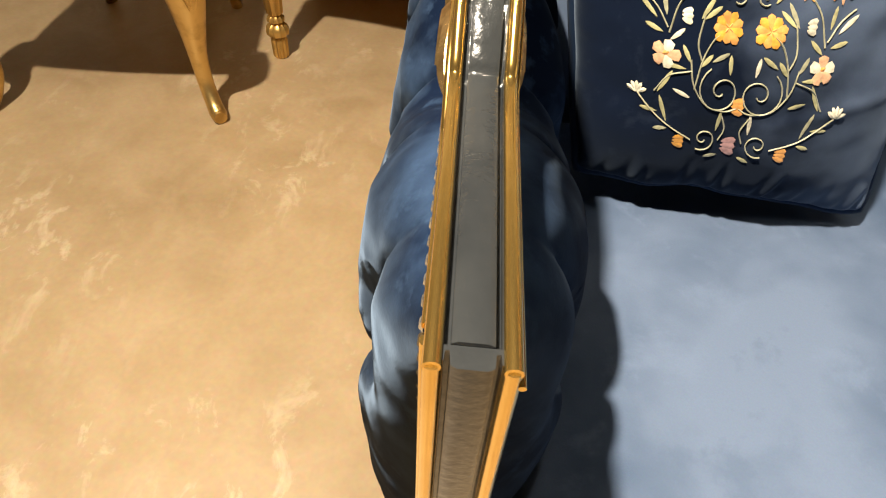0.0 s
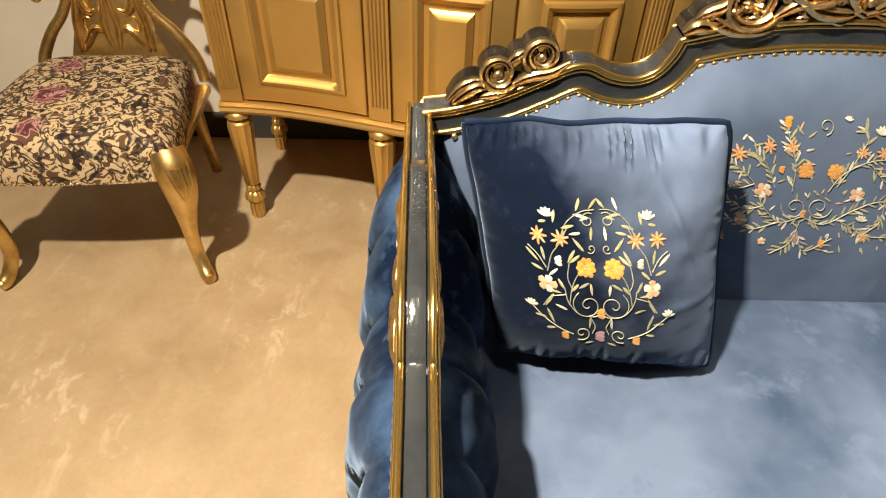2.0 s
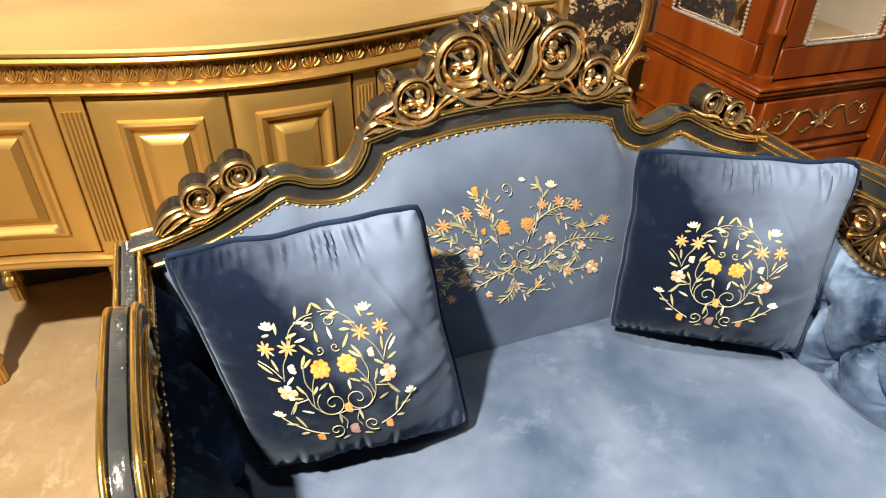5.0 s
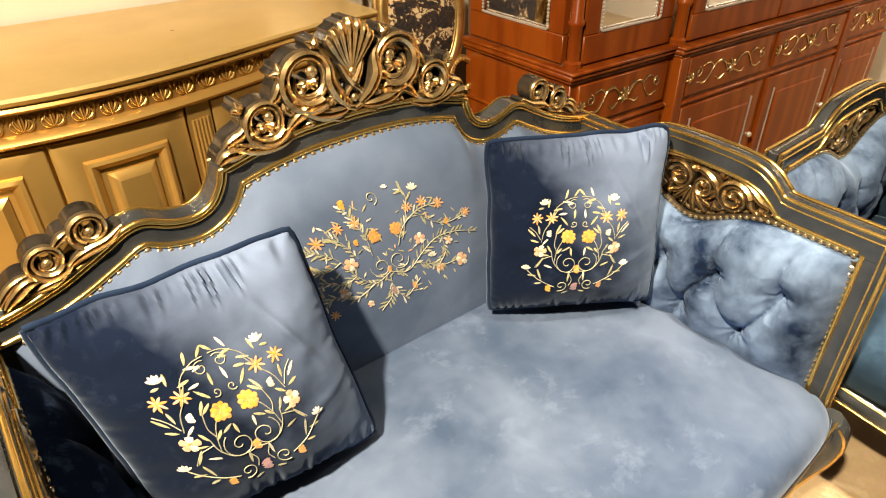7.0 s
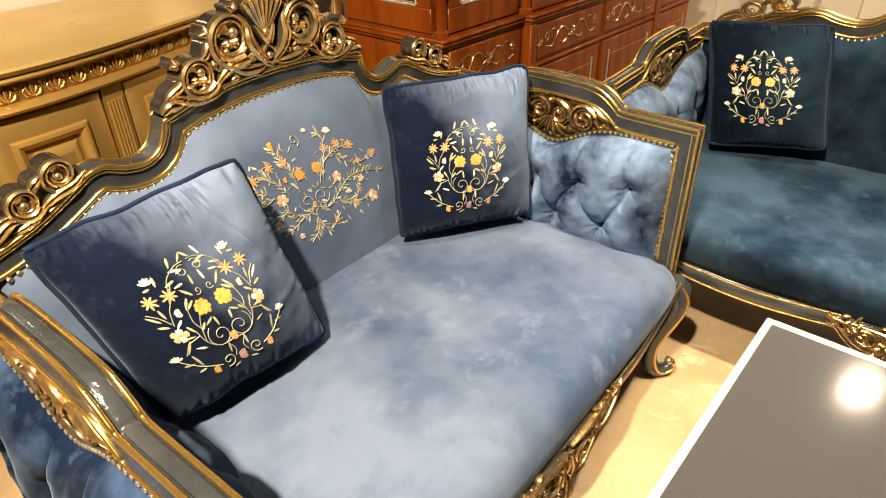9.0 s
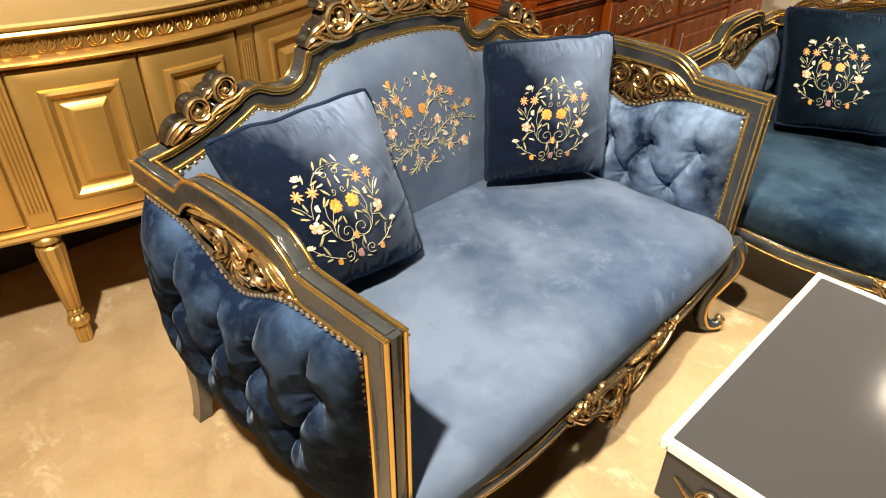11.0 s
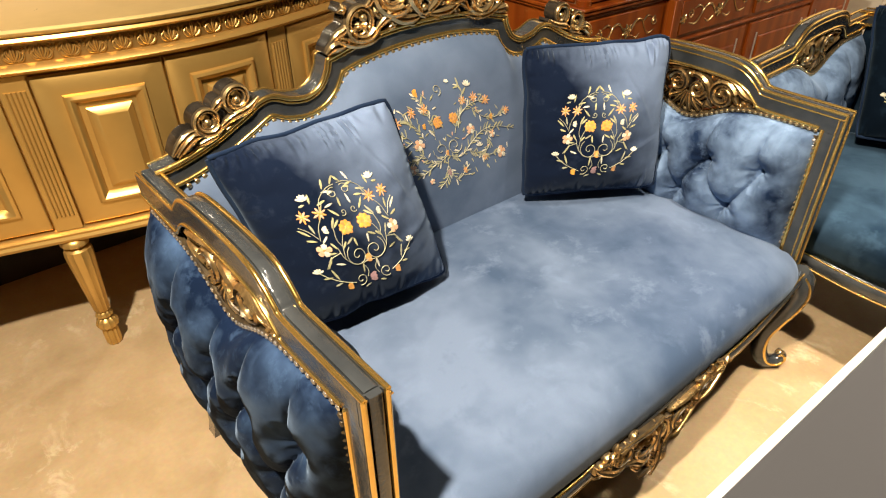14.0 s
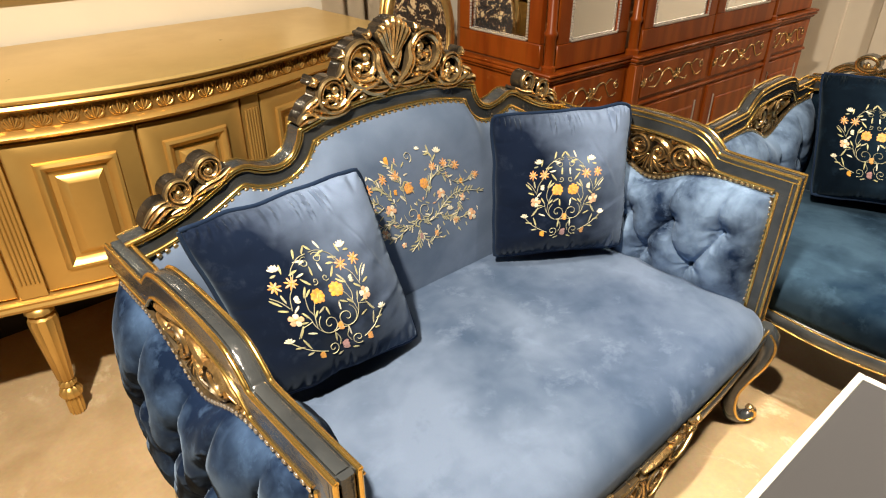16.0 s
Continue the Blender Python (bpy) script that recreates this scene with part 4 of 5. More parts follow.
def sofa(name, label, W, m, cloth, back_cloth, tuft_cloth, tuft_left, stretch=1.0):
    root = thing(name, label, "sofa", "blue and gold sofas", m)
    c = W / 2
    # arms
    rail = smooth_line(RAIL, 4)
    for side in (0, 1):
        def X(x):
            return W - x if side else x

        def V(x, y, z):
            return Vector((X(x - 0.022 * y), y, z))
        sgn = -1 if side else 1
        bm = bmesh.new()
        rings(bm, [[V(x, y, z + h) for x, h in ((-0.043, -0.006), (-0.034, -0.004), (-0.0335, -0.0075), (-0.0315, -0.0075), (-0.031, -0.002), (-0.028, -0.0004), (-0.015, -0.0004), (-0.012, -0.002), (-0.0115, -0.0075), (-0.0095, -0.0075), (-0.009, -0.004), (0.0, -0.006), (0.0, -0.052), (-0.043, -0.052))] for y, z in [(0.012, rail[0][1])] + [q for q in rail if q[0] > 0.014]])
        arm = part("arm_rail", bm, LACQUER, root, "charcoal lacquered arm rail with gold edges")
        for x, h, r, y_ in ((-0.0388, -0.0028, 0.0043, 0.0), (-0.0042, -0.0028, 0.0043, 0.0), (-0.0435, -0.0470, 0.0032, 0.046), (0.0005, -0.0465, 0.0044, 0.046), (0.0006, -0.0140, 0.0020, 0.010)):
            bm = bmesh.new()
            tube(bm, [V(x, y, z + h) for y, z in rail if y >= y_ - 0.02], r, 8)
            part("gold_bead", bm, BEAD_GOLD, arm, "gold bead")
        bm = bmesh.new()
        rings(bm, [[V(x, y, z) for x, y in ((-0.043, 0.046), (-0.043, 0.006), (-0.034, 0.004), (-0.0335, 0.009), (-0.0315, 0.009), (-0.031, 0.002), (-0.028, 0.0004), (-0.015, 0.0004), (-0.012, 0.002), (-0.0115, 0.009), (-0.0095, 0.009), (-0.009, 0.004), (0.0, 0.006), (0.0, 0.046))] for z in (0.285, 0.45, 0.60, 0.7075)])
        rings(bm, [[V(x, y, z) for x, y in ((-0.0425, 0.0118), (-0.0425, 0.006), (-0.034, 0.004), (-0.0335, 0.009), (-0.0315, 0.009), (-0.031, 0.002), (-0.028, 0.0004), (-0.015, 0.0004), (-0.012, 0.002), (-0.0115, 0.009), (-0.0095, 0.009), (-0.009, 0.004), (-0.0005, 0.006), (-0.0005, 0.0118))] for z in (0.7075, 0.757)])
        post = part("arm_post", bm, LACQUER, root, "charcoal lacquered front post with gold lines")
        for x, y, r in ((-0.0388, 0.0028, 0.0043), (-0.0042, 0.0028, 0.0043), (0.0005, 0.0425, 0.0046), (-0.0435, 0.0425, 0.0036), (0.0006, 0.0140, 0.0020)):
            bm = bmesh.new()
            tube(bm, [V(x, y, z) for z in (0.29, 0.5, 0.712 if y > 0.02 else (0.757 if y < 0.01 else 0.746))], r, 8)
            part("gold_bead", bm, BEAD_GOLD, post, "gold bead")
        bm = bmesh.new()
        for i in range(5):
            a = -0.8 + 0.4 * i
            tube(bm, [V(-0.022 + 0.006 * a, -0.004, 0.292), V(-0.022 + 0.02 * a, -0.016, 0.305), V(-0.022 + 0.034 * a, -0.010, 0.335 - 0.01 * abs(a))], [0.004, 0.007, 0.002], 6)
        part("leaf_carving", bm, CARVE_GOLD, post, "small gilded leaf")
        # panels
        for face, base, out, name_ in ((-1, -0.038, 0.078, "outer_arm_panel"), (1, -0.006, 0.090, "inner_arm_panel")):
            z0 = 0.285 if face < 0 else 0.36

            def fn(u, v, face=face, base=base, out=out, z0=z0):
                y = 0.046 + (0.735 - 0.046) * u
                z = z0 + (panel_top(y) - 0.006 - z0) * v
                e = (1 - abs(2 * u - 1) ** 5) * (1 - abs(2 * v - 1) ** 3.2)
                e = max(0.0, e) ** 0.6
                b = out * e - 0.074 * tufted(y, z) * min(1, e * 1.5) + 0.004 * noise.noise(Vector((y * 12, z * 12, face))) + 0.0018 * noise.noise(Vector((y * 34, z * 34, face)))
                return V(base + face * b, y, z)
            p = part(name_, grid_surface(fn, 190, 130), tuft_cloth if side else tuft_left, root, "button-tufted blue velvet panel")
            for ty, tz in TUFTS:
                bm = bmesh.new()
                ball(bm, fn((ty - 0.046) / 0.689, (tz - z0) / (panel_top(ty) - 0.006 - z0)) + Vector((face * sgn * 0.003, 0, 0)), 0.0085, (0.5, 1, 1), 8)
                part("button", bm, cloth, p)
            x = 0.0025 if face > 0 else -0.0455
            for ln, r, mt in (([V(x, 0.053, z0 + 0.04 + (0.655 - z0) * k / 10) for k in range(11)], 0.0074 if face > 0 else 0.0058, SILVER_NAIL if face > 0 else CARVE_DARK), ([V(x, 0.056 + 0.656 * k / 40, panel_top(0.056 + 0.656 * k / 40) - 0.001) for k in range(41)], 0.0052, SILVER_NAIL if face < 0 else NAIL)):
                bm = bmesh.new()
                tube(bm, [q - Vector((face * sgn * 0.006, 0, 0)) for q in ln], 0.0068, 6)
                part("trim_strip", bm, CARVE_DARK, p, "dark bronze trim under the nails")
                bm = bmesh.new()
                nails(bm, ln, r, 0.0148, (1, 0, 0))
                part("nail_trim", bm, mt, p, "row of dome nails")
        bm = bmesh.new()
        tube(bm, [V(-0.0225, 0.2 + 0.38 * k / 30, panel_top(0.2 + 0.38 * k / 30) + 0.004) for k in range(31)], 0.0055, 8)
        part("carving_edge", bm, CARVE_GOLD, root, "gilded edge")
        for at_x, way in ((-0.033, -1.3), (-0.012, 1.3)):
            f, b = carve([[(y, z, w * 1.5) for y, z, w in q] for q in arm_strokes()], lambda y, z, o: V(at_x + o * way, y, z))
            ac = part("arm_carving", f[0], DARKER_TONE, root, "pierced antique gold scroll carving")
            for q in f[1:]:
                part("scroll", q, DARKER_TONE, ac)
        # legs
        d = Vector((-0.72 * sgn, -0.69, 0))
        corner = V(0.000, -0.012, 0)
        path = smooth_line([(0.002, 0.335), (0.016, 0.310), (0.022, 0.275), (0.012, 0.225), (-0.008, 0.178), (-0.028, 0.125), (-0.026, 0.070), (-0.006, 0.030), (0.026, 0.024), (0.044, 0.042), (0.032, 0.058)], 4)
        rad = [v[0] for v in smooth_line([(0.030,), (0.036,), (0.036,), (0.032,), (0.027,), (0.024,), (0.023,), (0.022,), (0.019,), (0.015,), (0.011,)], 4)]
        bm = bmesh.new()
        tube(bm, [corner + d * a + Vector((0, 0, z)) for a, z in path], rad, 10)
        leg = part("front_leg", bm, LACQUER, root, "curled cabriole leg")
        sd = Vector((-d.y, d.x, 0))
        for o in (-0.85, 0.85):
            bm = bmesh.new()
            tube(bm, [corner + d * (a + 0.35 * r) + sd * (o * r) + Vector((0, 0, max(z, 0.004))) for (a, z), r in zip(path, rad)], 0.0044, 6)
            part("gold_bead", bm, BEAD_GOLD, leg, "gold bead")
        bm = bmesh.new()
        ball(bm, corner + d * 0.038 + Vector((0, 0, 0.052)), 0.013, (1, 1, 1), 10)
        part("toe_scroll", bm, CARVE_GOLD, leg)
        bm = bmesh.new()
        rings(bm, [[V(-0.02 - a + s * w, 0.725 + b + t * w, z) for s, t in ((-1, -1), (1, -1), (1, 1), (-1, 1))] for a, b, w, z in ((0, 0, 0.026, 0.34), (0.004, 0.006, 0.025, 0.22), (0.008, 0.022, 0.02, 0.12), (0.012, 0.045, 0.017, 0.04), (0.014, 0.055, 0.019, 0.0))])
        part("rear_leg", bm, LACQUER, root, "splayed rear leg")
    # back frame
    outer = crest_line(stretch, c)
    inner = offset_line(outer, 0.046)
    y0, y1 = 0.722, 0.768
    bm = bmesh.new()
    n = len(outer)
    rings(bm, [[Vector((a[0], y0, a[1])), Vector((a[0], y1, a[1])), Vector((b[0], y1, b[1])), Vector((b[0], y0, b[1])), Vector((b[0] * 0.3 + a[0] * 0.7, y0 + 0.003, b[1] * 0.3 + a[1] * 0.7))] for a, b in zip(outer, inner)])
    frame_ = part("back_frame", bm, LACQUER, root, "charcoal lacquered back frame with gold beads")
    for off, r, yy in ((0.003, 0.0052, y0), (0.012, 0.0022, y0), (0.043, 0.0050, y0), (0.0, 0.003, y1)):
        bm = bmesh.new()
        tube(bm, [Vector((x, yy, z)) for x, z in thin(offset_line(outer, off))], r, 8)
        part("gold_bead", bm, BEAD_GOLD, frame_, "gold bead")
    bm = bmesh.new()
    nails(bm, [Vector((x, y0 - 0.004, z)) for x, z in thin(offset_line(outer, 0.053)) if 0.02 < x < W - 0.02], 0.0062, 0.0180, (0, 1, 0))
    part("nail_trim", bm, NAIL, frame_, "row of brass dome nails")

    def front(x, z, o):
        return Vector((c + x, y0 + 0.002 - o, z))
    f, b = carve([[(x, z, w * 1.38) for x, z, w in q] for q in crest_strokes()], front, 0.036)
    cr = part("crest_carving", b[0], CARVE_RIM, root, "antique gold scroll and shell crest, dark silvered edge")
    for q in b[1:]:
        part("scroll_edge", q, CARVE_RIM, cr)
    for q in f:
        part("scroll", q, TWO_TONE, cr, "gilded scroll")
    for x, z, r in ((0.078, 1.028, 0.011), (0.165, 0.970, 0.009), (0.0, 0.966, 0.008), (0.0, 1.012, 0.010), (0.1, 0.995, 0.007)):
        for s_ in ((-1, 1) if x else (1,)):
            bm = bmesh.new()
            ball(bm, front(s_ * x, z, 0.004), r, (1, 0.8, 1), 10)
            part("berry", bm, CARVE_GOLD, cr, "gilded berry")
    ss = [[(x * stretch if stretch != 1 else x, z, w) for x, z, w in st] for st in side_strokes()]
    for s_ in (1, -1):
        f, b = carve([[(s_ * x, z, w * 1.38) for x, z, w in st] for st in ss], front, 0.036)
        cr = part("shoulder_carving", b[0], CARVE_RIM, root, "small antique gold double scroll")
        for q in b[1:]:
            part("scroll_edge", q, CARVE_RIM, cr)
        for q in f:
            part("scroll", q, TWO_TONE, cr, "gilded scroll")
        for x, z, r in ((0.470, 0.868, 0.007), (0.536, 0.838, 0.008)):
            bm = bmesh.new()
            ball(bm, front(s_ * x * stretch, z, 0.003), r, (1, 0.8, 1), 10)
            part("berry", bm, CARVE_GOLD, cr, "gilded berry")
    # backrest
    xs, zs = np.array([p[0] for p in inner]), np.array([p[1] for p in inner])

    def rest(x, z):
        top = float(np.interp(x, xs, zs))
        v = (z - 0.36) / (top - 0.36)
        e = max(0.0, 1 - abs(2 * x / W - 1) ** 6) ** 0.7 * max(0.0, 1 - max(0.0, 2 * v - 1) ** 5) ** 0.7
        return Vector((x, 0.732 - 0.078 * e - 0.012 * max(0, 0.8 - v) * e, z))

    def fn(u, v):
        x = 0.004 + (W - 0.008) * u
        top = float(np.interp(x, xs, zs))
        return rest(x, 0.36 + (top + 0.002 - 0.36) * v)
    br = part("backrest", grid_surface(fn, 90, 46), back_cloth, root, "padded blue velvet back")
    if stretch == 1:
        def put(x, z, out):
            p = rest(x, z)
            nrm = (rest(x + 0.004, z) - p).cross(rest(x, z + 0.004) - p).normalized()
            if nrm.y > 0:
                nrm = -nrm
            return p + nrm * (out + 0.0012)
        back_motif(br, put)
    bm = bmesh.new()
    rings(bm, [[Vector((x, y1 - 0.006, 0.30)), Vector((x, y1 - 0.006, float(np.interp(x, xs, zs)))), Vector((x, y1 - 0.022, float(np.interp(x, xs, zs)))), Vector((x, y1 - 0.022, 0.30))] for x in np.linspace(-0.02, W + 0.02, 50)])
    part("rear_cover", bm, cloth, root)
    # seat
    prof = smooth_line([(0.668, 0.36), (0.665, 0.405), (0.62, 0.421), (0.45, 0.430), (0.25, 0.432), (0.08, 0.427), (0.02, 0.419), (-0.018, 0.400), (-0.036, 0.372), (-0.039, 0.345), (-0.036, 0.318), (-0.022, 0.298)], 5)

    def seat(u, v):
        s = 2 * u - 1
        k = min(v * (len(prof) - 1), len(prof) - 1.001)
        i = int(k)
        y, z = prof[i] * (1 - (k - i)) + prof[i + 1] * (k - i)
        fall = 0.026 * abs(s) ** 9 + 0.006 * s * s
        wob = 0.0035 * noise.noise(Vector((u * W * 5, y * 5, 2.5)))
        if y < 0.1:
            y -= 0.012 * (1 - s * s) - 0.018 * abs(s) ** 14
        return Vector((0.012 + (W - 0.024) * u if y > 0.03 else c + (c - 0.004) * s, y, z - fall * (1 if z > 0.36 else 0.3) + wob * (z > 0.38)))
    part("seat", grid_surface(seat, 96, 50), cloth, root, "smooth blue velvet sprung seat")
    # front rail and apron
    def low(x):
        t = abs(2 * x / W - 1)
        return 0.290 + 0.018 * math.cos(t * math.pi * 2) + 0.012 * t ** 6
    xs_ = [W * i / 48 for i in range(49)]
    bm = bmesh.new()
    rings(bm, [[Vector((x, y, z)) for y, z in ((-0.026 - bow, low(x) + 0.024), (-0.035 - bow, low(x) + 0.016), (-0.039 - bow, low(x) + 0.004), (-0.036 - bow, low(x) - 0.010), (-0.028 - bow, low(x) - 0.022), (-0.002, low(x) - 0.022), (0.0, low(x) + 0.024))] for x in xs_ for bow in [0.012 * (1 - (2 * x / W - 1) ** 2)]])
    fr = part("front_rail", bm, LACQUER, root, "serpentine charcoal front rail with gold edges")
    for h, yy, r in ((0.020, -0.032, 0.0028), (-0.020, -0.031, 0.0030)):
        bm = bmesh.new()
        tube(bm, [Vector((x, yy - 0.012 * (1 - (2 * x / W - 1) ** 2), low(x) + h)) for x in xs_], r, 8)
        part("gold_bead", bm, BEAD_GOLD, fr, "gold bead")
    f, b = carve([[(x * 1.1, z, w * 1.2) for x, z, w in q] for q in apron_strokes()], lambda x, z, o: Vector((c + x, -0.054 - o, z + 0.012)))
    ap = part("apron_carving", f[0], DARKER_TONE, root, "antique gold pierced apron with a leaf pendant")
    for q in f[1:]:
        part("scroll", q, DARKER_TONE, ap, "gilded scroll")
    bm = bmesh.new()
    ball(bm, Vector((c, -0.054, 0.245)), 0.016, (1, 0.6, 1.4), 10)
    part("berry", bm, CARVE_GOLD, ap, "gilded berry")
    bm = bmesh.new()
    box(bm, -0.02, W + 0.02, 0.0, 0.755, 0.285, 0.318)
    part("seat_frame", bm, LACQUER, root)
    return root


sofa("loveseat", "two-seat sofa, blue velvet, charcoal and gold carved frame", 1.247, pose(0, 0, 0), VELVET, BACK_VELVET, CRUSHED, CRUSHED_SHADED)
sofa("sofa", "three-seat sofa, deep blue velvet, charcoal and gold frame", 1.80, pose(1.44, 0.305, 0, 0, 0, -90), VELVET_DEEP, VELVET_DEEP, CRUSHED, CRUSHED, 1.44)
cushion("blue velvet cushion with embroidered flowers, leaning on the loveseat's arm", [(0.025, 0.596, 0.832), (0.406, 0.577, 0.851), (0.455, 0.450, 0.456), (0.100, 0.468, 0.470)], seed=1)
cushion("blue velvet cushion with embroidered flowers, propped in the corner", [(0.861, 0.633, 0.847), (1.201, 0.446, 0.85), (1.148, 0.38, 0.462), (0.843, 0.590, 0.452)], seed=5)
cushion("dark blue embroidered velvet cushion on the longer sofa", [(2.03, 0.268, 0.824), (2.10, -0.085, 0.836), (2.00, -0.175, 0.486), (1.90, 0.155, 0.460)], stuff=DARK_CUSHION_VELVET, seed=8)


# ---- gilded sideboard ----
def bow(x):
    d = min(abs(x - 0.25) / 0.85, 1.0)
    return 1.225 + 0.165 * (1 - math.cos(math.pi * d)) / 2


def bowed(x, out, z):
    return Vector((x, bow(x) - out, z))


def bow_strip(x0, x1, section, n=40):
    """A moulding that follows the bowed front; section rows are out, z."""
    bm = bmesh.new()
    return rings(bm, [[bowed(x, o, z) for o, z in section] for x in (x0 + (x1 - x0) * i / n for i in range(n + 1))])


def bow_nest(x0, x1, z0, z1, rows, n=10):
    """Nested rectangles on the bowed front: rows of inset, out; the last one is closed."""
    bm = bmesh.new()
    loops = []
    for ins, out in rows:
        a, b, c, d = x0 + ins, x1 - ins, z0 + ins, z1 - ins
        lp = [bowed(a + (b - a) * i / n, out, c) for i in range(n + 1)] + [bowed(b - (b - a) * i / n, out, d) for i in range(n + 1)]
        loops.append([bm.verts.new(p) for p in lp])
    for p, q in zip(loops, loops[1:]):
        k = len(p)
        for i in range(k):
            bm.faces.new((p[i], p[(i + 1) % k], q[(i + 1) % k], q[i]))
    last = loops[-1]
    for i in range(n):
        bm.faces.new((last[i], last[i + 1], last[2 * n - i], last[2 * n + 1 - i]))
    return bm


def sideboard():
    root = thing("sideboard", "bow-fronted gold painted sideboard with fluted columns", "sideboard")
    x0, x1, yb = -0.622, 1.085, Y1 - 0.02
    bm = bmesh.new()
    rings(bm, [[Vector((x, bow(x) - 0.036, 0.928)), Vector((x, bow(x) - 0.04, 0.936)), Vector((x, bow(x) - 0.034, 0.942)), Vector((x, yb, 0.942)), Vector((x, yb, 0.922)), Vector((x, bow(x) - 0.026, 0.922))] for x in np.linspace(x0, x1, 60)])
    part("tabletop", bm, SIDE_TOP, root, "pale gold lacquered top")
    part("top_moulding", bow_strip(x0 + 0.008, x1 - 0.008, [(0.0, 0.922), (0.030, 0.922), (0.034, 0.915), (0.026, 0.908), (0.014, 0.905), (0.0, 0.905)]), SIDE_GOLD, root)
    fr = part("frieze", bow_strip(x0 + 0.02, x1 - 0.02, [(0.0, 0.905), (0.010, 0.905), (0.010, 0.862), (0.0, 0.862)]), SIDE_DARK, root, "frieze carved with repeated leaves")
    for i in range(30):
        cx = x0 + 0.045 + (x1 - x0 - 0.09) * i / 29
        st = []
        for sd in (-1, 1):
            st += [line((cx, 0.868, 0.004), (cx + sd * 0.007, 0.876, 0.009), (cx + sd * 0.012, 0.888, 0.008), (cx + sd * 0.008, 0.897, 0.003), per=3),
                   line((cx + sd * 0.004, 0.867, 0.004), (cx + sd * 0.014, 0.871, 0.008), (cx + sd * 0.020, 0.880, 0.006), (cx + sd * 0.016, 0.888, 0.003), per=3),
                   line((cx + sd * 0.017, 0.899, 0.003), (cx + sd * 0.023, 0.894, 0.006), (cx + sd * 0.024, 0.884, 0.003), per=3)]
        st.append(line((cx, 0.866, 0.004), (cx, 0.880, 0.009), (cx, 0.894, 0.010), (cx, 0.902, 0.003), per=3))
        f, b = carve(st, lambda x, z, o: bowed(x, 0.010 + o, z), 0.001)
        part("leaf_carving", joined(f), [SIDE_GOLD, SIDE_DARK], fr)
    part("lower_moulding", bow_strip(x0 + 0.005, x1 - 0.005, [(0.0, 0.862), (0.016, 0.862), (0.030, 0.857), (0.036, 0.850), (0.030, 0.842), (0.016, 0.838), (0.0, 0.836)]), SIDE_GOLD, root, "rounded gold moulding")
    bm = bmesh.new()
    rings(bm, [[Vector((x, bow(x) + 0.004, 0.395)), Vector((x, bow(x) + 0.004, 0.905)), Vector((x, yb, 0.905)), Vector((x, yb, 0.395))] for x in np.linspace(x0 + 0.03, x1 - 0.03, 60)])
    part("body", bm, SIDE_GOLD, root)
    part("base_moulding", bow_strip(x0 + 0.012, x1 - 0.012, [(0.0, 0.420), (0.014, 0.417), (0.024, 0.411), (0.020, 0.403), (0.024, 0.395), (0.018, 0.385), (-0.03, 0.383), (-0.03, 0.420)]), SIDE_GOLD, root, "gold base moulding")
    for a, b in ((-0.538, -0.192), (-0.120, 0.168), (0.175, 0.464), (0.536, 1.008)):
        d = part("door", bow_nest(a, b, 0.428, 0.830, [(0.0, -0.004), (0.0, 0.010), (0.004, 0.013), (0.052, 0.013), (0.056, 0.022), (0.064, 0.025), (0.072, 0.020), (0.080, 0.008), (0.096, 0.008), (0.099, 0.008)]), SIDE_GOLD, root, "gold door with stepped moulding")
        part("raised_panel", bow_nest(a + 0.092, b - 0.092, 0.520, 0.738, [(0.0, 0.007), (0.0, 0.012), (0.018, 0.026), (0.020, 0.026)]), SIDE_GOLD, d)
    for cx in (-0.572, -0.156, 0.500, 1.042):
        col = part("column", bow_strip(cx - 0.030, cx + 0.030, [(0.0, 0.420), (0.014, 0.420), (0.014, 0.836), (0.0, 0.836)], 4), SIDE_GOLD, root, "fluted gold column")
        for k in range(5):
            bm = bmesh.new()
            xx = cx - 0.019 + 0.0095 * k
            tube(bm, [bowed(xx, 0.014, z) for z in (0.462, 0.65, 0.80)], 0.0042, 6)
            part("flute", bm, SIDE_GOLD, col)
        for yy in ((bow(cx) + 0.012), yb - 0.06) if abs(cx - 0.25) > 0.6 else ((bow(cx) + 0.012),):
            bm = bmesh.new()
            lathe(bm, [(0.026, 0.386), (0.036, 0.378), (0.038, 0.366), (0.026, 0.356), (0.036, 0.348), (0.038, 0.334), (0.022, 0.130), (0.016, 0.124), (0.024, 0.116), (0.024, 0.108), (0.016, 0.102), (0.027, 0.094), (0.032, 0.082), (0.030, 0.070), (0.019, 0.062), (0.023, 0.052), (0.022, 0.006), (0.018, 0.0)], (cx, yy, 0), 24, 1, 0.003)
            part("leg", bm, SIDE_GOLD, root, "fluted tapering gold leg")
    return root


sideboard()


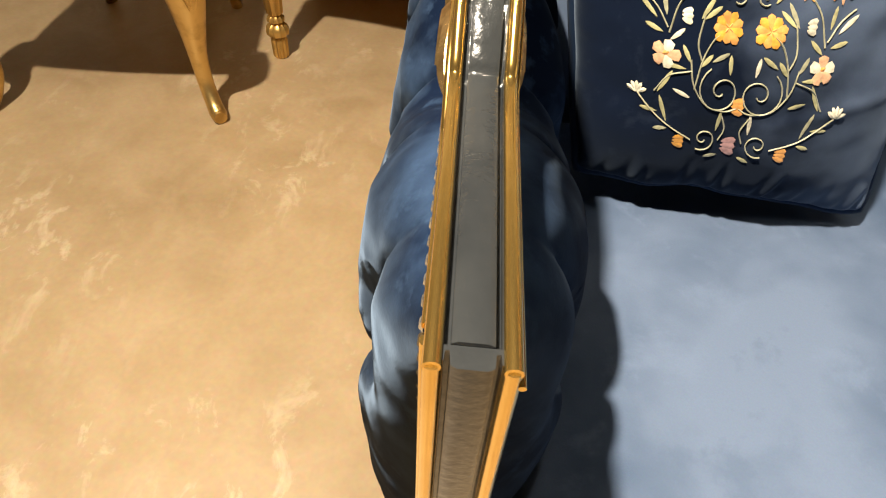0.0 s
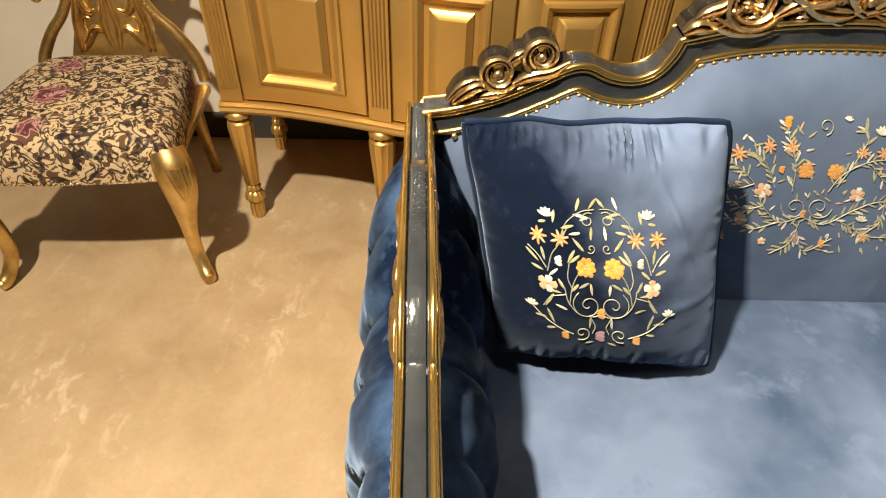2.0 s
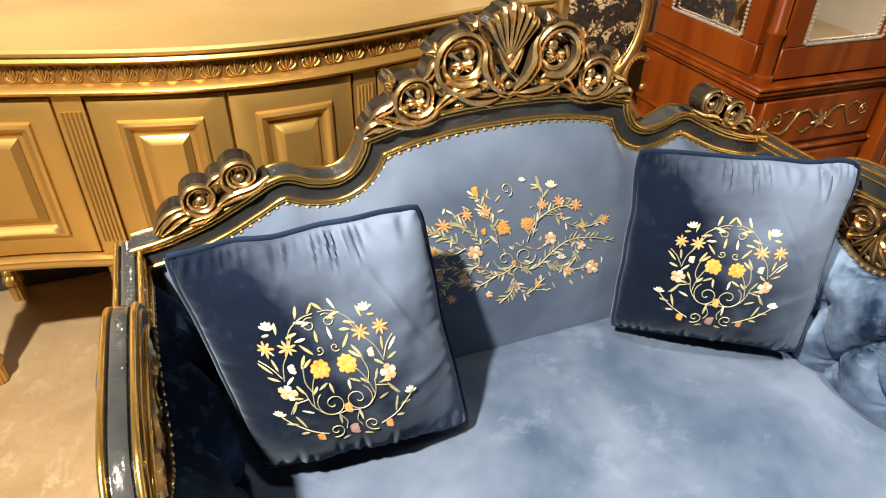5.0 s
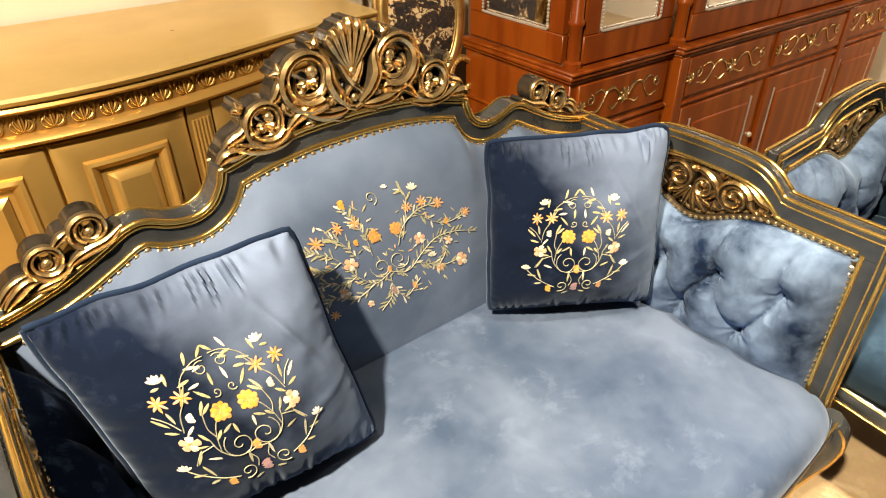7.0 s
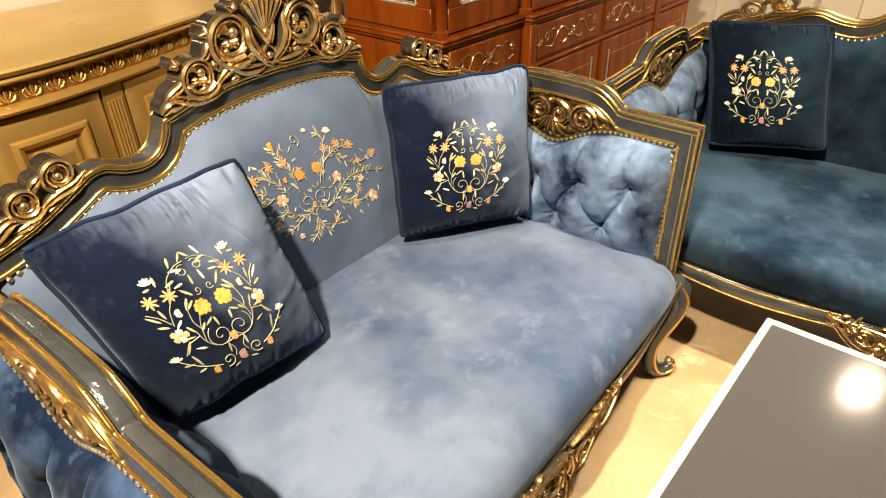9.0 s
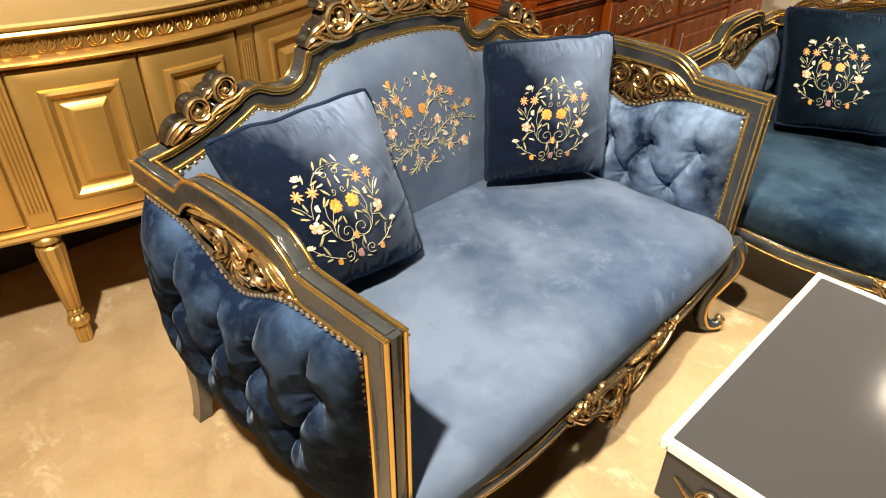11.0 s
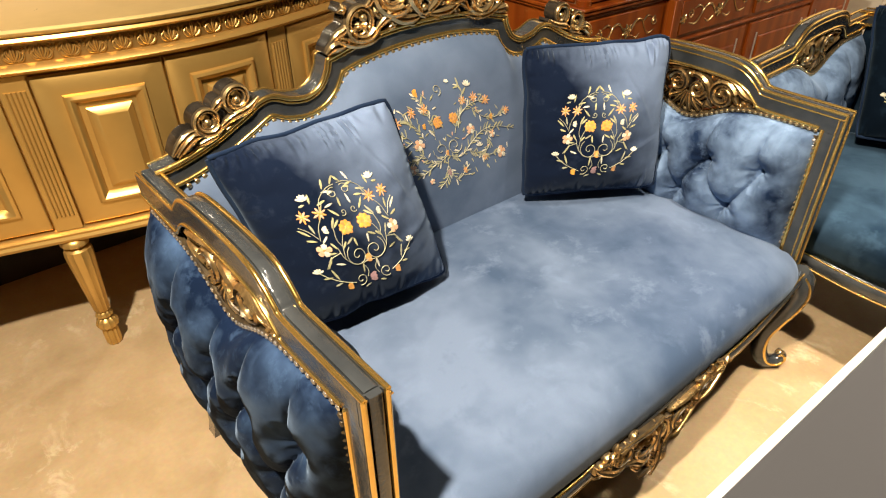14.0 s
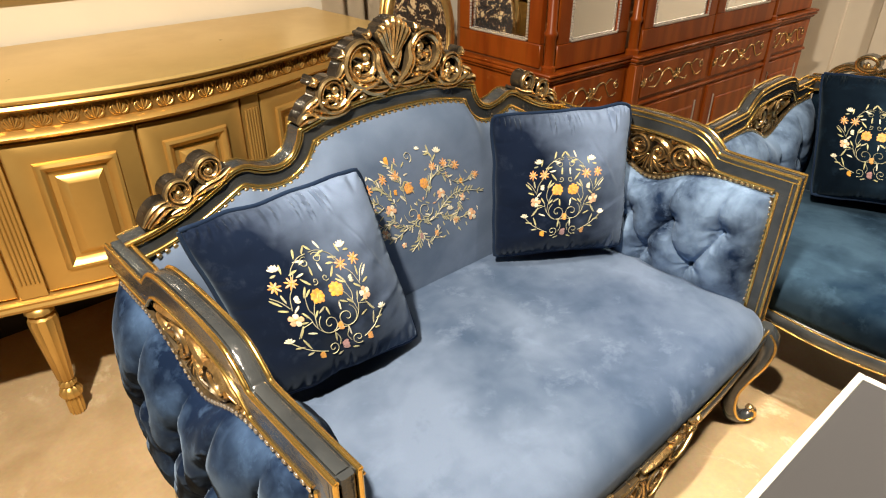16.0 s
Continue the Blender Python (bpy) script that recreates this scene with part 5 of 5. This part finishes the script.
# ---- gilded chairs with tapestry seats ----
def chair(label, m, back_w=0.145):
    root = thing("dining_chair", label, "chair", "gilded tapestry chairs", m)
    w0, w1, dp = 0.275, 0.215, 0.50

    def fn(u, v):
        s = 2 * u - 1
        hw = w0 + (w1 - w0) * v
        e = max(0.0, (1 - abs(s) ** 4)) ** 0.5 * max(0.0, (1 - abs(2 * v - 1) ** 4)) ** 0.5
        return Vector((s * hw * (1 - 0.04 * abs(2 * v - 1) ** 4), dp * v - 0.015 * (1 - s * s) * (1 - v), 0.425 + 0.062 * e))
    bm = grid_surface(fn, 30, 28)
    edge = [e for e in bm.edges if e.is_boundary]
    r = bmesh.ops.extrude_edge_only(bm, edges=edge)
    for v in (g for g in r["geom"] if isinstance(g, bmesh.types.BMVert)):
        v.co.z = 0.345
    part("seat", bm, TAPESTRY, root, "cream tapestry seat with roses and dark vines")
    bm = bmesh.new()
    box(bm, -w0 + 0.02, w0 - 0.02, 0.005, dp - 0.01, 0.335, 0.36, 0.004)
    part("seat_rail", bm, CHAIR_GOLD, root)
    bm = bmesh.new()
    nails(bm, [Vector((-w0 + 0.01, -0.004, 0.349)), Vector((0, -0.016, 0.349)), Vector((w0 - 0.01, -0.004, 0.349))], 0.004, 0.014, (0, 1, 0))
    part("nail_trim", bm, NAIL, root, "row of nails")
    for s in (-1, 1):
        d = Vector((0.55 * s, -0.83, 0))
        cr = Vector((s * (w0 - 0.025), 0.03, 0))
        path = smooth_line([(0.0, 0.415), (0.026, 0.372), (0.036, 0.320), (0.018, 0.240), (0.0, 0.160), (0.002, 0.090), (0.028, 0.040), (0.052, 0.020), (0.066, 0.018)], 4)
        rad = [v[0] for v in smooth_line([(0.044,), (0.049,), (0.043,), (0.031,), (0.022,), (0.019,), (0.019,), (0.020,), (0.016,)], 4)]
        bm = bmesh.new()
        tube(bm, [cr + d * a + Vector((0, 0, z)) for a, z in path], rad, 12)
        leg = part("front_leg", bm, CHAIR_GOLD, root, "gold cabriole leg with carved knee")
        bm = bmesh.new()
        sd = Vector((-d.y, d.x, 0))
        for k in range(5):
            o = -0.8 + 0.4 * k
            tube(bm, [cr + d * (0.034 + 0.030 * (1 - abs(o) * 0.6)) + sd * (0.034 * o) + Vector((0, 0, 0.395)), cr + d * (0.056 + 0.026 * (1 - abs(o) * 0.5)) + sd * (0.026 * o) + Vector((0, 0, 0.352)), cr + d * 0.072 + sd * (0.008 * o) + Vector((0, 0, 0.300))], [0.0105, 0.0105, 0.003], 6)
        part("knee_carving", bm, CHAIR_GOLD, leg)
        bm = bmesh.new()
        tube(bm, [Vector((s * 0.19, dp - 0.02 + b, z)) for b, z in ((0, 0.40), (0.01, 0.28), (0.035, 0.14), (0.075, 0.0))], [0.024, 0.021, 0.018, 0.017], 8)
        part("rear_leg", bm, CHAIR_GOLD, root)

    def P(x, z, o):
        return Vector((x, dp + 0.03 + 0.10 * (z - 0.45) - o, z))
    # beaded loops that rise from the rear corners of the seat and curl against the back
    for s in (-1, 1):
        loop = [Vector(P(s * x, z, 0.004)) for x, z in smooth_line([(0.235, 0.36), (0.222, 0.43), (0.178, 0.505), (0.130, 0.560), (0.098, 0.625), (0.105, 0.690), (0.145, 0.715), (0.188, 0.690), (0.205, 0.640), (0.190, 0.600), (0.172, 0.612)], 5)]
        bm = bmesh.new()
        tube(bm, loop, [0.018 - 0.010 * i / (len(loop) - 1) for i in range(len(loop))], 10)
        ball(bm, loop[-1], 0.014, (1, 0.7, 1), 8)
        lp = part("back_scroll", bm, CHAIR_GOLD, root, "gold loop with beading")
        bm = bmesh.new()
        for p in spaced(loop[6:-4], 0.012):
            ball(bm, p + Vector((0, -0.013, 0)), 0.0045, (1, 1, 1), 6)
        part("beading", bm, CHAIR_GOLD, lp)
    # oval back in a moulded frame on a carved splat
    cz, rx, rz = 0.868, back_w, 0.222
    ov = [(rx * math.cos(a), cz + rz * math.sin(a)) for a in (math.tau * i / 48 for i in range(49))]
    bm = bmesh.new()
    for sc, r, o in ((1.0, 0.017, 0.0), (1.13, 0.011, -0.004), (0.90, 0.007, 0.004)):
        tube(bm, [P(x * sc, cz + (z - cz) * sc, o) for x, z in ov], r, 8)
    part("back_frame", bm, CHAIR_GOLD, root, "oval gold frame")
    bm = bmesh.new()
    lo = []
    for q, o in ((0.93, -0.01), (0.93, 0.004), (0.7, 0.022), (0.35, 0.030), (0.03, 0.032)):
        lo.append([P(x * q, cz + (z - cz) * q, o) for x, z in ov[:-1]])
    rings(bm, lo)
    part("back_pad", bm, DARK_TAPESTRY, root, "tapestry back pad with dark roses")
    bm = bmesh.new()
    rings(bm, [[P(w * math.cos(a), z, 0.014 * math.sin(a) - 0.004) for a in (math.tau * i / 16 for i in range(16))] for w, z in ((0.150, 0.36), (0.140, 0.44), (0.118, 0.500), (0.085, 0.550), (0.060, 0.600), (0.050, 0.650), (0.058, 0.690))])
    part("splat_board", bm, CHAIR_GOLD, root, "solid gold board under the carving")
    st = mirrored([line((0.015, 0.46, 0.02), (0.03, 0.53, 0.03), (0.015, 0.60, 0.026), (0.03, 0.68, 0.02)), line((0.02, 0.50, 0.01), (0.075, 0.52, 0.03), (0.13, 0.48, 0.028), (0.165, 0.455, 0.012)), line((0.03, 0.58, 0.01), (0.085, 0.565, 0.024), (0.115, 0.60, 0.022), (0.09, 0.64, 0.01)),
                   line((0.02, 0.64, 0.01), (0.07, 0.66, 0.024), (0.115, 0.70, 0.022), (0.14, 0.76, 0.01)), spiral(0.10, 0.53, 0.032, 0.010, 250, 1.1, 0.016, 0.008, 18), line((0.16, 0.46, 0.03), (0.155, 0.54, 0.026), (0.13, 0.62, 0.022), (0.135, 0.74, 0.02))])
    st = [[(x * 0.62, z, w * 0.85) for x, z, w in q] for q in st]
    f, b = carve(st, P, 0.022)
    sp = part("back_splat", b[0], CHAIR_GOLD, root, "carved gold leaf splat")
    for q in b[1:]:
        part("leaf_backing", q, CHAIR_GOLD, sp)
    for q in f:
        part("leaf_carving", q, [CHAIR_GOLD, CHAIR_GOLD], sp)
    st = mirrored([spiral(0.045, cz + rz + 0.045, 0.030, 0.010, -90, 1.2, 0.016, 0.008, 20), line((0.0, cz + rz + 0.01, 0.03), (0.0, cz + rz + 0.05, 0.024), (0.0, cz + rz + 0.10, 0.008))])
    f, b = carve(st, P, 0.022)
    part("back_crest", joined(f), [CHAIR_GOLD, CARVE_DARK], root, "carved gold crest")
    return root


chair("gold painted chair with a cream floral tapestry seat", pose(-0.925, 1.085, 0, 0, 0, 4))
chair("gold painted chair with an oval dark floral back", pose(1.285, 0.90, 0, 0, 0, -4))


# ---- mahogany display cabinet ----
def cabinet():
    root = thing("display_cabinet", "red mahogany display cabinet with glazed doors and carved drawers", "cabinet", m=pose(1.475, 0.952, 0, 0, 0, -2.5))
    L, D, Z = 2.05, 0.50, 0.78
    wing = 0.47

    def run(name_, a, b, front, z0, z1, bev=0.004, label="", parent=root, mt=MAHOGANY):
        return part(name_, boxed(a, b, front, D, z0, z1, bev), mt, parent, label)
    part("plinth", boxed(-0.01, L + 0.01, -0.01, D, 0.0, 0.10), MAHOGANY, root)
    run("base", 0.0, wing, 0.0, 0.10, 0.745)
    run("base", wing, L - wing, -0.03, 0.10, 0.745)
    run("base", L - wing, L, 0.0, 0.10, 0.745)
    for a, b, f in ((-0.02, wing, -0.02), (wing - 0.02, L - wing + 0.02, -0.05), (L - wing, L + 0.02, -0.02)):
        for z0, z1, o in ((0.745, 0.757, 0.008), (0.757, 0.772, 0.0), (0.772, 0.784, -0.006), (0.575, 0.588, 0.010)):
            part("moulding", boxed(a + max(o, 0), b - max(o, 0), f + o, D, z0, z1, 0.004), MAHOGANY, root)
    # drawers with gilded scrolls, doors with beading
    cells = [(0.03, wing - 0.03, 0.0), (wing + 0.045, 1.0, -0.03), (1.045, L - wing - 0.045, -0.03), (L - wing + 0.03, L - 0.03, 0.0)]
    for a, b, f in cells:
        dr = part("drawer", boxed(a, b, f - 0.010, f + 0.02, 0.605, 0.735), MAHOGANY, root)
        cx, cz, hw = (a + b) / 2, 0.668, (b - a) / 2 - 0.03
        st = []
        for s in (-1, 1):
            st += [[(cx + s * x * hw, cz + z, w) for x, z, w in row] for row in (line((0.08, -0.01, 0.004), (0.25, 0.03, 0.008), (0.45, 0.028, 0.007), (0.55, 0.0, 0.005), (0.7, -0.028, 0.007), (0.9, -0.02, 0.003)), line((0.5, 0.02, 0.004), (0.62, 0.038, 0.007), (0.78, 0.03, 0.003)), line((0.15, -0.02, 0.004), (0.3, -0.032, 0.008), (0.4, -0.02, 0.003)))]
            st.append(spiral(cx + s * 0.88 * hw, cz + 0.012, 0.018, 0.005, 90, 1.2 * s, 0.006, 0.004, 14))
        for i in range(7):
            r = math.tau * i / 7
            st.append(line((cx, cz, 0.005), (cx + 0.014 * math.cos(r), cz + 0.014 * math.sin(r), 0.012), (cx + 0.027 * math.cos(r), cz + 0.027 * math.sin(r), 0.004), per=2))
            st.append(line((a + 0.012, cz, 0.005), (a + 0.012 + 0.010 * math.cos(r), cz + 0.010 * math.sin(r), 0.010), (a + 0.012 + 0.020 * math.cos(r), cz + 0.020 * math.sin(r), 0.004), per=2))
        fm, bk = carve(st, lambda x, z, o, f=f: Vector((x, f - 0.010 - o, z)), 0.001)
        part("scroll_carving", joined(fm), TWO_TONE, dr, "gilded scroll carving")
        dd = part("door", boxed(a, b, f - 0.012, f + 0.01, 0.125, 0.565), MAHOGANY, root)
        part("door_panel", boxed(a + 0.07, b - 0.07, f - 0.020, f - 0.008, 0.19, 0.50, 0.006), MAHOGANY, dd)
        for xx in (a + 0.055, b - 0.055):
            bm = bmesh.new()
            for k in range(40):
                ball(bm, (xx, f - 0.014, 0.18 + 0.335 * k / 39), 0.0046, (1, 1, 1), 6)
            part("beading", bm, SILVER_BEAD, dd, "silvered beading")
        bm = bmesh.new()
        ball(bm, (b - 0.025, f - 0.026, 0.36), 0.011, (1, 1, 1), 10)
        tube(bm, [(b - 0.025, f - 0.026, 0.36), (b - 0.025, f - 0.01, 0.36)], 0.005, 8)
        part("knob", bm, SILVER_BEAD, dd, "bright round knob")
    for xx, f in ((wing + 0.012, -0.03), (L - wing - 0.012, -0.03)):
        part("pilaster", boxed(xx - 0.022, xx + 0.022, f - 0.014, f + 0.02, 0.12, 0.745), MAHOGANY, root)
    # glazed upper part
    for z in (1.16, 1.52):
        part("shelf", boxed(0.03, L - 0.03, 0.06, D - 0.02, z, z + 0.018), SHADE, root)
    part("rear_board", boxed(0.01, L - 0.01, D - 0.018, D, 0.784, 1.98, 0), SHADE, root)
    part("cornice", boxed(-0.04, L + 0.04, -0.06, D, 1.98, 2.08, 0.012), MAHOGANY, root)
    part("side_panel", boxed(L - 0.03, L, 0.04, D, 0.784, 1.98), MAHOGANY, root)
    part("floor_board", boxed(0.012, L - 0.012, 0.03, D - 0.02, 0.784, 0.796, 0), SHADE, root)

    def glazed(name_, a, b, flip, front):
        """A glazed frame; flip turns it onto the left end."""
        def B(u0, u1, v0, v1, z0, z1):
            return boxed(v0, v1, u0, u1, z0, z1, 0.003) if flip else boxed(u0, u1, v0, v1, z0, z1, 0.003)
        fr = 0.062
        g = part(name_, B(a, b, front, front + 0.022, 0.79, 0.79 + fr + 0.02), MAHOGANY, root, "glazed mahogany frame")
        part("stile", B(a, a + fr, front, front + 0.022, 0.79 + fr + 0.02, 1.97), MAHOGANY, g)
        part("stile", B(b - fr, b, front, front + 0.022, 0.79 + fr + 0.02, 1.97), MAHOGANY, g)
        part("top_rail", B(a + fr, b - fr, front, front + 0.022, 1.90, 1.97), MAHOGANY, g)
        pane = part("pane", B(a + fr, b - fr, front + 0.009, front + 0.013, 0.79 + fr + 0.02, 1.90), GLASS, g, "clear glass")
        pane.visible_shadow = False
        bm = bmesh.new()
        zz = 0.79 + fr + 0.026
        pts = [(a + fr + 0.004, 1.88), (a + fr + 0.004, zz), (b - fr - 0.004, zz), (b - fr - 0.004, 1.88)]
        for p in spaced([Vector((q[0], 0, q[1])) for q in pts], 0.0105):
            ball(bm, (front - 0.001, p.x, p.z) if flip else (p.x, front - 0.001, p.z), 0.0048, (1, 1, 1), 6)
        part("beading", bm, SILVER_BEAD, g, "silvered beading")
    glazed("side_window", 0.05, D - 0.02, True, 0.004)
    for a, b, f in ((0.045, wing - 0.03, 0.006), (wing + 0.03, 1.015, -0.024), (1.025, L - wing - 0.03, -0.024), (L - wing + 0.03, L - 0.02, 0.006)):
        glazed("glazed_door", a, b, False, f)
    for xx, f in ((0.022, 0.020), (wing, -0.006), (L - wing, -0.006)):
        bm = bmesh.new()
        lathe(bm, [(0.026, 0.784), (0.026, 0.80), (0.019, 0.806), (0.019, 0.90), (0.024, 0.908), (0.024, 0.916), (0.018, 0.924), (0.018, 1.88), (0.026, 1.90), (0.026, 1.98)], (xx, f, 0), 16)
        part("corner_column", bm, MAHOGANY, root, "turned corner column")
    return root


cabinet()


# ---- coffee table ----
def coffee_table():
    m = pose(0.372, -0.246, 0, 0, 0, -1.6)
    root = thing("coffee_table", "low charcoal coffee table, grey gloss top, white border", "table", m=m)
    L, W, Z = 0.735, 1.15, 0.43
    t = 0.015
    part("tabletop", boxed(t, L - t, -W + t, -t, Z - 0.020, Z - 0.001, 0.001), TABLE_TOP, root, "glossy dark grey top")
    for x0, x1, y0, y1 in ((0, L, -t, 0), (0, L, -W, -W + t), (0, t, -W + t, -t), (L - t, L, -W + t, -t)):
        part("border", boxed(x0, x1, y0, y1, Z - 0.022, Z + 0.002, 0.002), WHITE_TRIM, root, "white painted border")
    part("apron", boxed(0.012, L - 0.012, -W + 0.012, -0.012, Z - 0.16, Z - 0.022), TABLE_BODY, root, "charcoal painted box apron")
    part("plinth", boxed(0.06, L - 0.06, -W + 0.06, -0.06, 0.0, Z - 0.16), TABLE_BODY, root)
    st = mirrored([spiral(0.05, 0.345, 0.03, 0.010, 200, 1.2, 0.014, 0.006, 20), line((0.0, 0.31, 0.012), (0.03, 0.315, 0.014), (0.08, 0.325, 0.012), (0.12, 0.35, 0.005)), line((0.0, 0.38, 0.012), (0.0, 0.34, 0.014), (0.0, 0.29, 0.006))])
    for cy in (-0.16, -0.575, -0.99):
        f, b = carve([[(x, z, w) for x, z, w in s] for s in st], lambda x, z, o, cy=cy: Vector((0.011 - o, cy + x, z)), 0.001)
        part("gold_ornament", joined(f), TWO_TONE, root, "gold scroll ornament")
    return root


coffee_table()


# ---- mirror over the sideboard ----
def mirror():
    root = thing("wall_mirror", "large wall mirror in a carved gold frame", "mirror")
    x0, x1, z0, z1, y = -0.62, 0.95, 1.075, 2.1, Y1 - 0.012
    part("mirror_glass", boxed(x0 + 0.06, x1 - 0.06, y - 0.006, y, z0 + 0.06, z1 - 0.06, 0.001), MIRROR, root, "silvered glass")
    for a, b, c, d in ((x0, x1, z0, z0 + 0.07), (x0, x1, z1 - 0.07, z1), (x0, x0 + 0.07, z0 + 0.07, z1 - 0.07), (x1 - 0.07, x1, z0 + 0.07, z1 - 0.07)):
        part("frame_side", boxed(a, b, y - 0.035, y + 0.01, c, d, 0.010), SIDE_GOLD, root)
    return root


mirror()
